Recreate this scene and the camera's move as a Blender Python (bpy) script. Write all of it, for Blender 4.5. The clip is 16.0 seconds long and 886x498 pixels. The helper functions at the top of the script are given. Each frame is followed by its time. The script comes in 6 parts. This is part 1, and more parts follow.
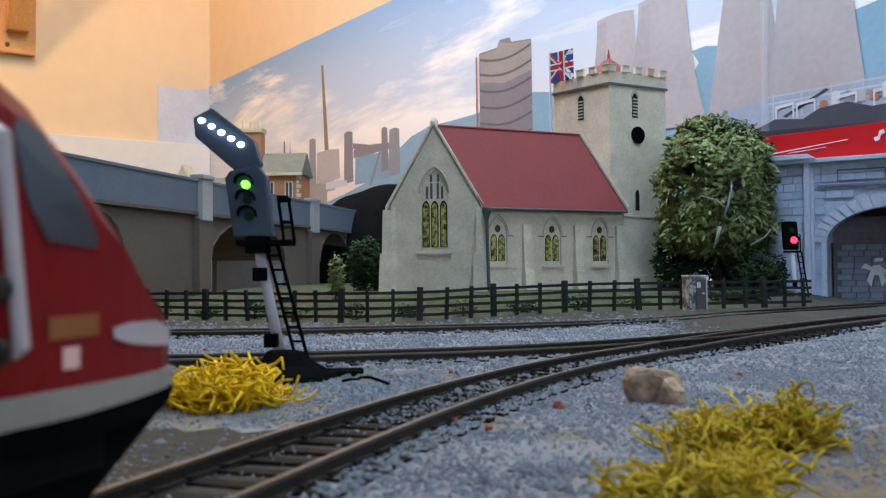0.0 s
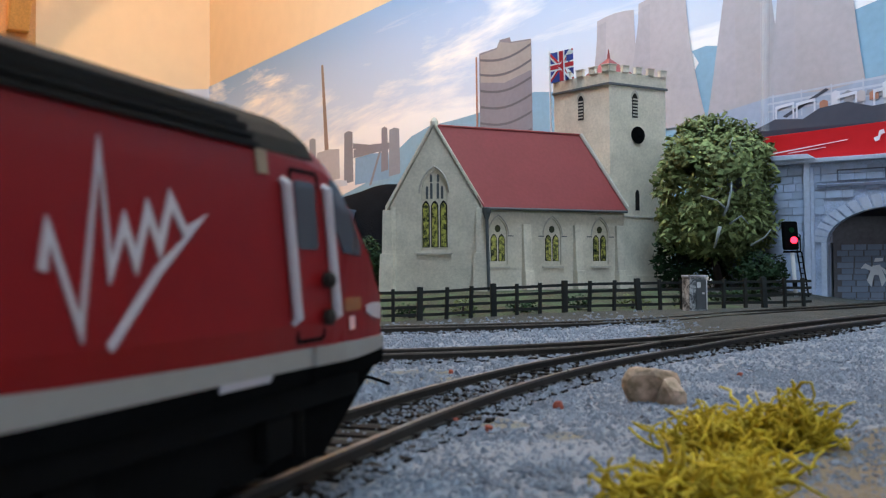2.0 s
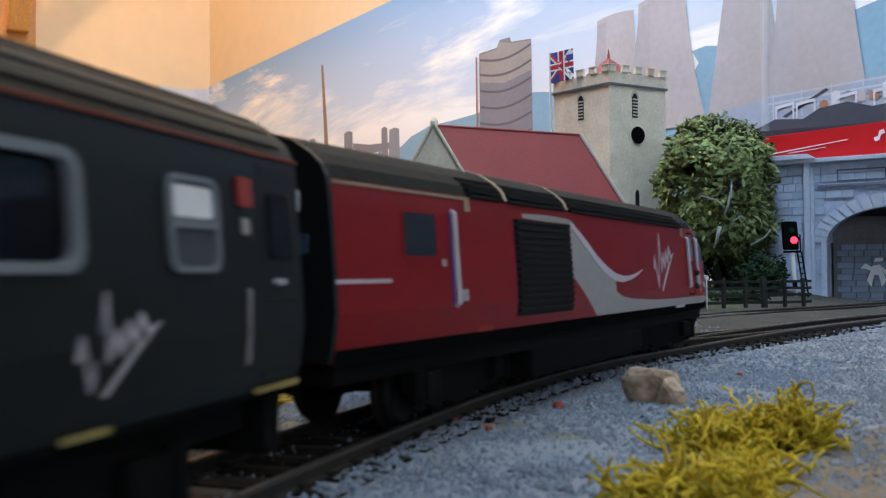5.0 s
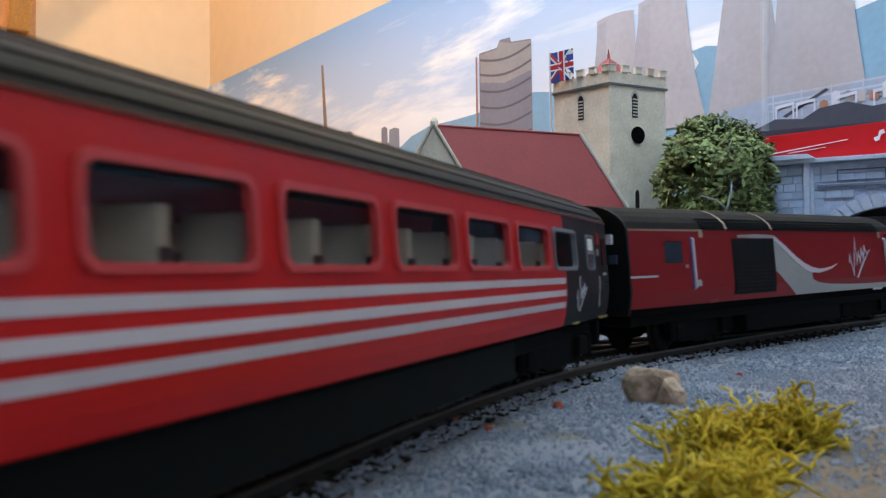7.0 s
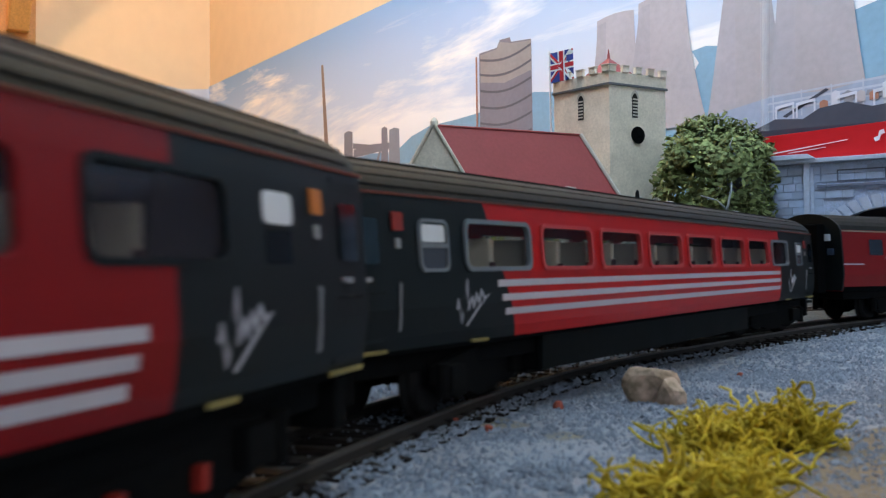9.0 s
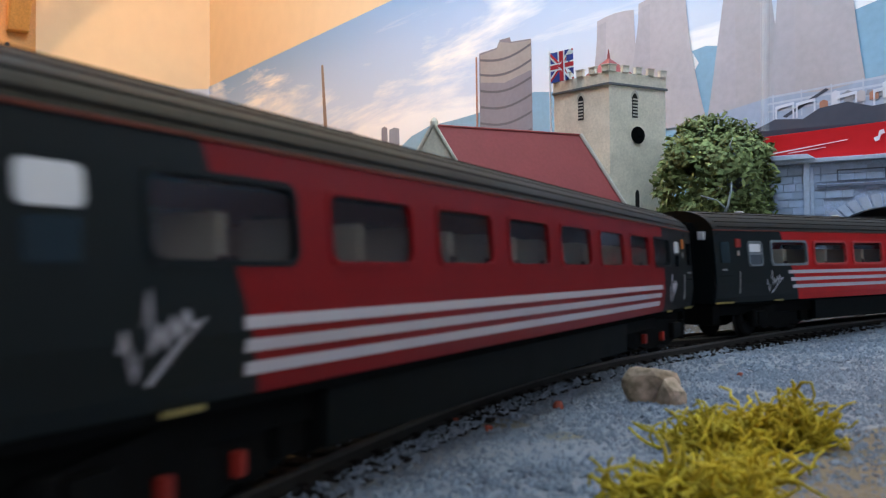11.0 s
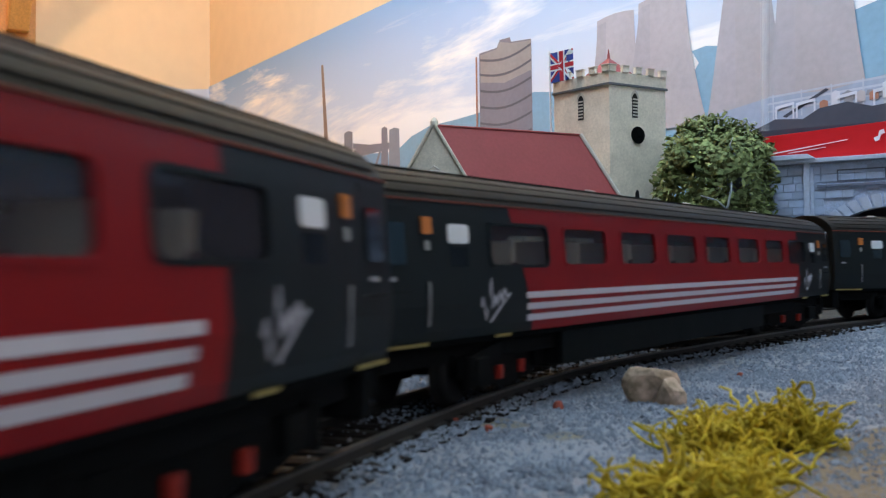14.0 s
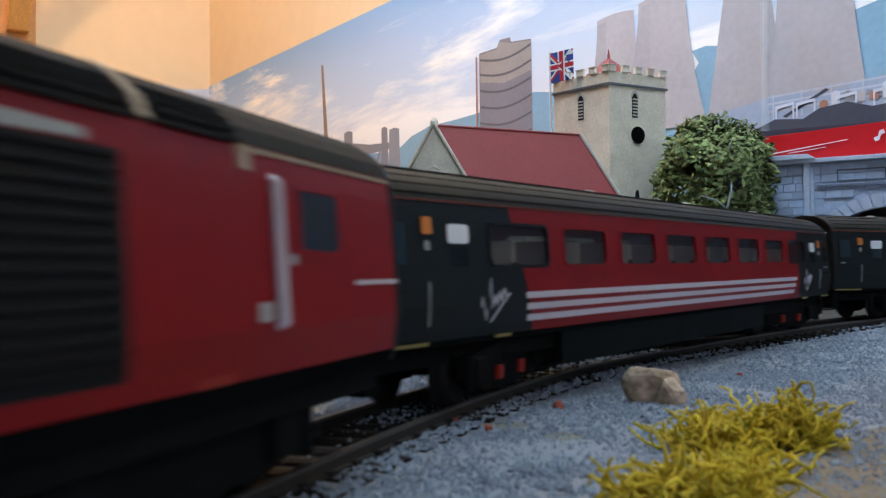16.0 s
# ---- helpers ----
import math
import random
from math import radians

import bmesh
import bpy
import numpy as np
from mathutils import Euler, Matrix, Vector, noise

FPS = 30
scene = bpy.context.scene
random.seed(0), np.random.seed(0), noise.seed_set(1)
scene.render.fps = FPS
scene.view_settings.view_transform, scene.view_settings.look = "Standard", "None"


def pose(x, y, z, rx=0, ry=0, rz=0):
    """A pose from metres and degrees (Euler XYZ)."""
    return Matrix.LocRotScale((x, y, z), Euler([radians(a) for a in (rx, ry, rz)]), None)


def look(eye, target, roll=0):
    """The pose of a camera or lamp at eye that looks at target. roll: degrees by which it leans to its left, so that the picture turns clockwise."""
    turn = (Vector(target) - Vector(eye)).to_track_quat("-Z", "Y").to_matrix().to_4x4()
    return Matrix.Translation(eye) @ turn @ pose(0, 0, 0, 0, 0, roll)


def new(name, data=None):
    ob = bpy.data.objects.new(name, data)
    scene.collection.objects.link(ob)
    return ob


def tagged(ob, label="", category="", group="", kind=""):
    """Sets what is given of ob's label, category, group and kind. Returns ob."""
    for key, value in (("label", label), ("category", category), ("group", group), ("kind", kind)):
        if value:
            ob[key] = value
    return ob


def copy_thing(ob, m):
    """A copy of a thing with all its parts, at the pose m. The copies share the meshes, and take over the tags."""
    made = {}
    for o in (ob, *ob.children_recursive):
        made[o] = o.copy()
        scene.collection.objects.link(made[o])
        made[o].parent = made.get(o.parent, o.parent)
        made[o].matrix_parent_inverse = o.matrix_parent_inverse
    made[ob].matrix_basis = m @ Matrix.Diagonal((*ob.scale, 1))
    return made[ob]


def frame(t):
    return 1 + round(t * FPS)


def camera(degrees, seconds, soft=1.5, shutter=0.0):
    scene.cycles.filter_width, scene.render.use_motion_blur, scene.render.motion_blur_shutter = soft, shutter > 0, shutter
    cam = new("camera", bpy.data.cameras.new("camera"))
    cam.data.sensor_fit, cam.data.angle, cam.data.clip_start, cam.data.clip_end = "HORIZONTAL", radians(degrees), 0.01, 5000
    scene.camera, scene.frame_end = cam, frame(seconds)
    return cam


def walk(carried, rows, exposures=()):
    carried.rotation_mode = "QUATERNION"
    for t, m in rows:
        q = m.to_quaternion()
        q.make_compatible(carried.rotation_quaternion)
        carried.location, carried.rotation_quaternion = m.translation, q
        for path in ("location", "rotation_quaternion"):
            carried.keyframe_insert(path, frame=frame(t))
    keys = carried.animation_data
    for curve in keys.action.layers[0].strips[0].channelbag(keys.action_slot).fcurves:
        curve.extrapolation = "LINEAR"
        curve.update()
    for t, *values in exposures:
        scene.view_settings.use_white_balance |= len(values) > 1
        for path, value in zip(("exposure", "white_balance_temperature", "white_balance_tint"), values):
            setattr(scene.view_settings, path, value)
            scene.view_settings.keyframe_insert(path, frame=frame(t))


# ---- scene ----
cam = camera(51.26, 16.0, soft=1.2, shutter=0.5)
cam.data.dof.use_dof, cam.data.dof.focus_distance, cam.data.dof.aperture_fstop = True, 0.70, 58.0
EYE, AIM = (0.0, 0.0, 0.02595), (0.0, 1.0, 0.02595 + 0.02438)
walk(cam, [(0.0, look(EYE, AIM, -0.40)), (16.0, look(EYE, AIM, -0.40))], exposures=[(0.0, 1.27), (16.0, 1.27)])

# ---- light ----
world = bpy.data.worlds.new("daylight")
scene.world = world
world.use_nodes = True
sky = world.node_tree.nodes.new("ShaderNodeTexSky")
sky.sky_type, sky.sun_disc = "NISHITA", False
sky.sun_elevation, sky.sun_rotation = radians(35), radians(140)
world.node_tree.links.new(sky.outputs[0], world.node_tree.nodes["Background"].inputs[0])
world.node_tree.nodes["Background"].inputs[1].default_value = 0.12

# The room's corner behind the layout, and the ways along its two walls (mm).
CORNER = Vector((-583, 2300, 0))
ALONG_R, ALONG_L = Vector((0.5658, -0.8245, 0)), Vector((-0.8245, -0.5658, 0))
ROOM_U, ROOM_V, ROOM_TOP, ROOM_LOW = 4200, 3300, 1500, -900


def room(u, v, z=0.0):
    """A place u along the backscene wall and v out from it, in mm."""
    p = CORNER + ALONG_R * u + ALONG_L * v
    return Vector((p.x, p.y, z))


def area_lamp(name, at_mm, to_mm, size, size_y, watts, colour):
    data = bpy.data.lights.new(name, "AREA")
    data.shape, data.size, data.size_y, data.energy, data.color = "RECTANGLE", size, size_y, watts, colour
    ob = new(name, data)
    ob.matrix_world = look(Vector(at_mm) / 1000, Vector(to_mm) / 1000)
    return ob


# Unseen sources: daylight from an assumed end window, an added fill, an assumed warm ceiling bulb.
assumed_window_light = area_lamp("window_daylight", room(4170, 1500, 850), room(2200, 800, 0), 1.5, 0.9, 1.3, (0.60, 0.79, 1.0))
# Fill hung under the closed ceiling, tilted to brighten the backscene; no roof opening.
overhead_fill = area_lamp("roof_window_daylight", room(1720, 540, 1290), room(1680, -460, 390), 1.4, 0.5, 13.6, (0.575, 0.79, 1.0))
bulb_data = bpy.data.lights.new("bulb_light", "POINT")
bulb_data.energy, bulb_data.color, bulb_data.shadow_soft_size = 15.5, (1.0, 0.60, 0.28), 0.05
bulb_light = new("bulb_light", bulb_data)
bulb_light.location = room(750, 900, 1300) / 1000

# ---- materials ----


def mat(name, colour, rough=0.6, metal=0.0, vary=0.15, scale=60.0, bump=0.0, bump_scale=400.0, spec=0.4, stain=None, emit=0.0, contrast=1.6):
    """A surface with slow and fine variation of its colour, and fine relief."""
    m = bpy.data.materials.new(name)
    m.use_nodes = True
    nt = m.node_tree
    b = nt.nodes["Principled BSDF"]
    b.inputs["Roughness"].default_value, b.inputs["Metallic"].default_value = rough, metal
    b.inputs["Specular IOR Level"].default_value = spec
    co = nt.nodes.new("ShaderNodeTexCoord")
    info = nt.nodes.new("ShaderNodeObjectInfo")
    big, fine = nt.nodes.new("ShaderNodeTexNoise"), nt.nodes.new("ShaderNodeTexNoise")
    big.inputs["Scale"].default_value, fine.inputs["Scale"].default_value = scale, scale * 9
    big.inputs["Detail"].default_value = 5
    for n in (big, fine):
        nt.links.new(co.outputs["Object"], n.inputs["Vector"])
    mix = nt.nodes.new("ShaderNodeMix")
    mix.data_type = "RGBA"
    dark = tuple(c * (1 - vary) for c in colour)
    light = tuple(min(1, c * (1 + vary)) for c in colour)
    mix.inputs["A"].default_value, mix.inputs["B"].default_value = (*(stain or dark), 1), (*light, 1)
    add = nt.nodes.new("ShaderNodeMath")
    add.operation = "MULTIPLY_ADD"
    add.inputs[1].default_value = 0.6
    mul = nt.nodes.new("ShaderNodeMath")
    mul.operation = "MULTIPLY_ADD"
    mul.inputs[1].default_value, mul.inputs[2].default_value = 0.8, -0.2
    nt.links.new(fine.outputs["Fac"], add.inputs[0])
    nt.links.new(big.outputs["Fac"], mul.inputs[0])
    nt.links.new(mul.outputs[0], add.inputs[2])
    steep = nt.nodes.new("ShaderNodeMapRange")
    steep.inputs["From Min"].default_value, steep.inputs["From Max"].default_value = 0.5 - 0.5 / contrast, 0.5 + 0.5 / contrast
    nt.links.new(add.outputs[0], steep.inputs["Value"])
    nt.links.new(steep.outputs[0], mix.inputs["Factor"])
    hsv = nt.nodes.new("ShaderNodeHueSaturation")
    rnd = nt.nodes.new("ShaderNodeMapRange")
    rnd.inputs["To Min"].default_value, rnd.inputs["To Max"].default_value = 1 - vary * 0.4, 1 + vary * 0.4
    nt.links.new(info.outputs["Random"], rnd.inputs["Value"])
    nt.links.new(rnd.outputs[0], hsv.inputs["Value"])
    nt.links.new(mix.outputs["Result"], hsv.inputs["Color"])
    nt.links.new(hsv.outputs[0], b.inputs["Base Color"])
    rr = nt.nodes.new("ShaderNodeMapRange")
    rr.inputs["To Min"].default_value, rr.inputs["To Max"].default_value = max(0.02, rough - 0.08), min(1, rough + 0.1)
    nt.links.new(big.outputs["Fac"], rr.inputs["Value"])
    nt.links.new(rr.outputs[0], b.inputs["Roughness"])
    if bump:
        bn, tex = nt.nodes.new("ShaderNodeBump"), nt.nodes.new("ShaderNodeTexNoise")
        tex.inputs["Scale"].default_value, tex.inputs["Detail"].default_value = bump_scale, 6
        bn.inputs["Strength"].default_value, bn.inputs["Distance"].default_value = bump, 0.001
        nt.links.new(co.outputs["Object"], tex.inputs["Vector"])
        nt.links.new(tex.outputs["Fac"], bn.inputs["Height"])
        nt.links.new(bn.outputs[0], b.inputs["Normal"])
    if emit:
        b.inputs["Emission Color"].default_value, b.inputs["Emission Strength"].default_value = (*colour, 1), emit
    return m


def islands(m, low, high):
    """Vary a material's brightness from piece to piece of one mesh."""
    nt = m.node_tree
    geo, rng = nt.nodes.new("ShaderNodeNewGeometry"), nt.nodes.new("ShaderNodeMapRange")
    rng.inputs["To Min"].default_value, rng.inputs["To Max"].default_value = low, high
    hsv = next(n for n in nt.nodes if n.type == "HUE_SAT")
    nt.links.new(geo.outputs["Random Per Island"], rng.inputs["Value"])
    nt.links.new(rng.outputs[0], hsv.inputs["Value"])
    return m


def glass(name, colour, rough=0.05, alpha=0.35):
    m = bpy.data.materials.new(name)
    m.use_nodes = True
    b = m.node_tree.nodes["Principled BSDF"]
    b.inputs["Base Color"].default_value = (*colour, 1)
    b.inputs["Roughness"].default_value = rough
    b.inputs["Alpha"].default_value = alpha
    return m


M = dict(
    wall=mat("cream_wall_paint", (0.82, 0.62, 0.40), 0.85, vary=0.05, scale=3, bump=0.15, bump_scale=120),
    # Dark colour for unseen walls, chosen to cut bounced light.
    dim_wall=mat("dark_bounce_cut_walls", (0.12, 0.085, 0.06), 0.8, vary=0.2, scale=6),
    white_board=mat("white_painted_board", (0.75, 0.73, 0.70), 0.6, vary=0.05, scale=6),
    # Unseen ceiling, likewise darkened against bounce.
    ceiling=mat("dark_bounce_cut_ceiling", (0.30, 0.20, 0.11), 0.7, vary=0.2, scale=6),
    floor=mat("floor_boards", (0.25, 0.2, 0.16), 0.7, vary=0.2, scale=5),
    pine=mat("varnished_pine", (0.62, 0.30, 0.09), 0.4, vary=0.25, scale=25, bump=0.1, bump_scale=90),
    screw=mat("dark_screw", (0.05, 0.05, 0.05), 0.4, 0.8),
    ballast=mat("grey_ballast_bed", (0.158, 0.185, 0.226), 0.95, vary=0.3, scale=60, bump=0.9, bump_scale=600, stain=(0.22, 0.22, 0.24)),
    grain=islands(mat("loose_ballast_granules", (0.196, 0.232, 0.288), 0.95, vary=0.15, scale=40), 0.8, 1.12),
    ochre=mat("ochre_scatter", (0.165, 0.15, 0.105), 0.95, vary=0.35, scale=90, bump=0.8, bump_scale=700, stain=(0.13, 0.14, 0.155), contrast=3.5),
    dirt=mat("dark_trackside_dirt", (0.034, 0.035, 0.032), 0.95, vary=0.4, scale=70, bump=0.8, bump_scale=600),
    slat=mat("dark_grey_slats", (0.006, 0.006, 0.006), 0.6, vary=0.3, scale=80, spec=0.15),
    earth=mat("brown_scatter", (0.17, 0.135, 0.095), 0.95, vary=0.35, scale=90, bump=0.8, bump_scale=700),
    grass=mat("static_grass_mat", (0.036, 0.062, 0.026), 0.95, vary=0.4, scale=60, bump=0.9, bump_scale=900, stain=(0.040, 0.030, 0.022), contrast=3),
    sleeper=mat("black_brown_sleepers", (0.020, 0.017, 0.016), 0.85, vary=0.5, scale=80, bump=0.4, spec=0.1),
    rail=mat("dull_rail_metal", (0.028, 0.024, 0.021), 0.6, 0.3, vary=0.35, scale=60),
    rail_top=mat("worn_rail_head", (0.15, 0.135, 0.12), 0.38, 0.7, vary=0.3, scale=60),
    stone=mat("sandstone_card", (0.68, 0.62, 0.52), 0.9, vary=0.14, scale=55, bump=0.28, bump_scale=1100, contrast=2.5),
    stone_dark=mat("stone_trim", (0.52, 0.48, 0.42), 0.9, vary=0.15, scale=60, bump=0.4),
    tile=mat("dark_red_roof_card", (0.26, 0.045, 0.05), 0.55, vary=0.12, scale=40, bump=0.12, bump_scale=300),
    lead=mat("lead_grey_paint", (0.10, 0.11, 0.12), 0.5, vary=0.2),
    black=mat("matt_black_plastic", (0.006, 0.0065, 0.007), 0.6, vary=0.3, spec=0.0),
    slot=mat("black_opening", (0.006, 0.006, 0.007), 0.9),
    stained=mat("yellow_stained_glass", (0.45, 0.43, 0.1), 0.3, vary=0.3, scale=300, stain=(0.02, 0.03, 0.015), contrast=6),
    stained_red=mat("red_stained_glass", (0.05, 0.05, 0.02), 0.3, vary=0.4, scale=150),
    flag_white=mat("flag_white_print", (0.8, 0.8, 0.8), 0.6, vary=0.04),
    flag_blue=mat("flag_blue_print", (0.03, 0.05, 0.25), 0.6, vary=0.06),
    flag_red=mat("flag_red_print", (0.55, 0.02, 0.03), 0.6, vary=0.06),
    white=mat("white_paint", (0.78, 0.78, 0.80), 0.45, vary=0.06),
    fence=mat("dark_creosoted_fence", (0.014, 0.018, 0.018), 0.65, vary=0.4, scale=120, bump=0.2),
    conc=mat("brown_grey_viaduct_wall", (0.125, 0.105, 0.095), 0.85, vary=0.16, scale=30, bump=0.3, bump_scale=250),
    conc_blue=mat("blue_grey_parapet", (0.115, 0.145, 0.205), 0.8, vary=0.14, scale=30, bump=0.25, bump_scale=250),
    # Pale tone also carries light reaching the pier sides from beyond the viaduct.
    pier=mat("pale_pier_with_side_light", (0.36, 0.36, 0.39), 0.85, vary=0.15, scale=40, bump=0.3),
    brick=mat("orange_brick_paper", (0.42, 0.19, 0.09), 0.85, vary=0.2, scale=120, bump=0.3),
    quoin=mat("cream_quoin_paper", (0.60, 0.52, 0.36), 0.85, vary=0.12, scale=80),
    slate=mat("grey_green_slates", (0.16, 0.16, 0.13), 0.75, vary=0.2, scale=80, bump=0.3),
    soil=mat("black_coal_hill", (0.006, 0.006, 0.007), 0.95, vary=0.4, scale=60, bump=0.8, spec=0.04),
    tunnel=mat("blue_grey_tunnel_stone", (0.38, 0.45, 0.6), 0.85, vary=0.35, scale=70, bump=0.35, bump_scale=300),
    # Lining blocks: the wall stone darkened, inner shade put into the colour.
    tunnel_dark=mat("shaded_lining_blocks", (0.2, 0.235, 0.31), 0.9, vary=0.35, scale=60, bump=0.4, bump_scale=300),
    tunnel_light=mat("pale_dressed_tunnel_stone", (0.52, 0.58, 0.72), 0.85, vary=0.15, scale=45, bump=0.3),
    joint=mat("dark_mortar_joint", (0.15, 0.17, 0.24), 0.9, vary=0.2),
    tunnel_in=mat("dark_tunnel_lining", (0.13, 0.12, 0.13), 0.9, vary=0.3, scale=40, bump=0.3),
    leaf=islands(mat("olive_green_leaf_clumps", (0.20, 0.25, 0.095), 0.9, vary=0.3, scale=60, bump=0.5, bump_scale=700), 0.45, 1.3),
    leaf_dark=islands(mat("dark_green_bush_clumps", (0.022, 0.055, 0.02), 0.9, vary=0.4, scale=60, bump=0.5), 0.5, 1.3),
    bark=mat("grey_white_bark", (0.26, 0.29, 0.29), 0.8, vary=0.25, scale=90),
    bark_dark=mat("dark_brown_bark", (0.05, 0.035, 0.03), 0.9, vary=0.3),
    yellow=islands(mat("yellow_rubber_strands", (0.8, 0.54, 0.01), 0.9, vary=0.15, scale=90), 0.75, 1.15),
    yellow_dull=islands(mat("dusty_yellow_strands", (0.56, 0.43, 0.03), 0.95, vary=0.2, scale=90), 0.65, 1.15),
    rock=mat("ochre_rock", (0.5, 0.36, 0.27), 0.85, vary=0.3, scale=70, bump=0.6, bump_scale=260, stain=(0.22, 0.17, 0.11), contrast=3),
    rust=mat("red_brown_pebble", (0.35, 0.08, 0.05), 0.8, vary=0.3),
    signal_blue=mat("slate_blue_signal_housing", (0.045, 0.075, 0.125), 0.5, vary=0.12, scale=60),
    post=mat("silver_grey_post", (0.50, 0.52, 0.62), 0.45, 0.1, vary=0.1),
    led=mat("lit_white_led", (0.85, 0.92, 1.0), emit=4.0),
    green_lamp=mat("lit_green_lamp", (0.15, 1.0, 0.05), emit=1.6),
    red_lamp=mat("lit_red_lamp", (1.0, 0.02, 0.05), emit=2.4),
    lens=mat("dark_green_lens", (0.01, 0.05, 0.02), 0.1),
    cabinet=mat("chipped_white_cabinet_paint", (0.46, 0.49, 0.51), 0.7, vary=0.2, scale=160, stain=(0.05, 0.055, 0.06), contrast=5),
    red_box=mat("red_printed_card", (0.62, 0.015, 0.02), 0.35, vary=0.06, scale=20),
    red=mat("deep_red_coach_paint", (0.21, 0.0065, 0.0085), 0.36, spec=0.16, vary=0.06, scale=30, bump=0.03),
    red_bright=mat("bright_red_coach_paint", (0.47, 0.010, 0.010), 0.34, spec=0.2, vary=0.06, scale=30, bump=0.03),
    # Frame tones paler than the body carry the raised frames' highlight.
    frame_red=mat("highlit_red_window_frame", (0.50, 0.05, 0.05), 0.35, vary=0.06),
    frame_grey=mat("highlit_grey_window_frame", (0.16, 0.18, 0.2), 0.35, vary=0.06),
    charcoal=mat("dark_charcoal_coach_paint", (0.007, 0.010, 0.011), 0.42, vary=0.12, scale=40, spec=0.16),
    roof=mat("weathered_dark_roof", (0.012, 0.011, 0.011), 0.75, vary=0.4, spec=0.12, scale=40, bump=0.15),
    roof_grey=mat("grey_brown_coach_roof", (0.0165, 0.0145, 0.013), 0.55, vary=0.35, scale=30, spec=0.1, bump=0.1),
    gutter=mat("rust_red_gutter_line", (0.15, 0.035, 0.022), 0.5, vary=0.2, scale=60, spec=0.2),
    # Cream lifted to make up for light missing inside the closed coaches.
    cream=mat("lifted_cream_seat_back", (0.82, 0.74, 0.58), 0.7, vary=0.08),
    # Purple-grey sheen of the flush windows, put into the pane colour.
    pane_flush=glass("purple_grey_sheen_pane", (0.045, 0.040, 0.048), 0.08, 0.40),
    livery_white=mat("white_livery_print", (0.50, 0.48, 0.53), 0.4, vary=0.05),
    livery_grey=mat("light_grey_livery_print", (0.31, 0.31, 0.3), 0.4, vary=0.07),
    rail_grey=mat("dull_grey_rail_paint", (0.3, 0.3, 0.31), 0.5, vary=0.1),
    pane_black=glass("smoked_door_glass", (0.008, 0.010, 0.012), 0.08, 0.95),
    purple=mat("purple_shadow_line", (0.10, 0.06, 0.30), 0.5),
    under=mat("black_underframe", (0.005, 0.005, 0.005), 0.7, vary=0.4, scale=80, spec=0.05),
    skirt=mat("charcoal_skirt", (0.005, 0.006, 0.006), 0.6, vary=0.2, spec=0.06),
    wheel=mat("blackened_wheel", (0.012, 0.011, 0.011), 0.6, 0.2, spec=0.1),
    damper=mat("red_damper", (0.28, 0.018, 0.010), 0.5),
    gold=mat("gold_lining", (0.55, 0.40, 0.15), 0.5),
    strap=mat("dull_tan_strap", (0.30, 0.23, 0.16), 0.6, vary=0.2),
    gold_dull=mat("dull_gold_print", (0.30, 0.11, 0.03), 0.5),
    step=mat("yellow_step_edge", (0.30, 0.24, 0.08), 0.7, vary=0.3, scale=200),
    orange=mat("orange_light_box", (0.55, 0.17, 0.03), 0.5),
    pane=glass("tinted_window_pane", (0.02, 0.022, 0.03), 0.05, 0.22),
    # Dark glass, its colour raised to stand for reflections of pale surroundings.
    pane_dark=glass("reflection_toned_glass", (0.075, 0.085, 0.105), 0.12, 0.96),
    pane_rear=glass("dark_blue_van_glass", (0.026, 0.033, 0.046), 0.1, 0.96),
    pane_white=mat("white_frosted_window", (0.72, 0.74, 0.78), 0.3, vary=0.05),
    seat=mat("red_grey_seats", (0.16, 0.10, 0.10), 0.8, vary=0.2),
    table=mat("cream_tabletop", (0.55, 0.52, 0.45), 0.5, vary=0.1),
    rear_lamp=mat("pink_white_lamp_lens", (0.75, 0.50, 0.50), 0.3),
)


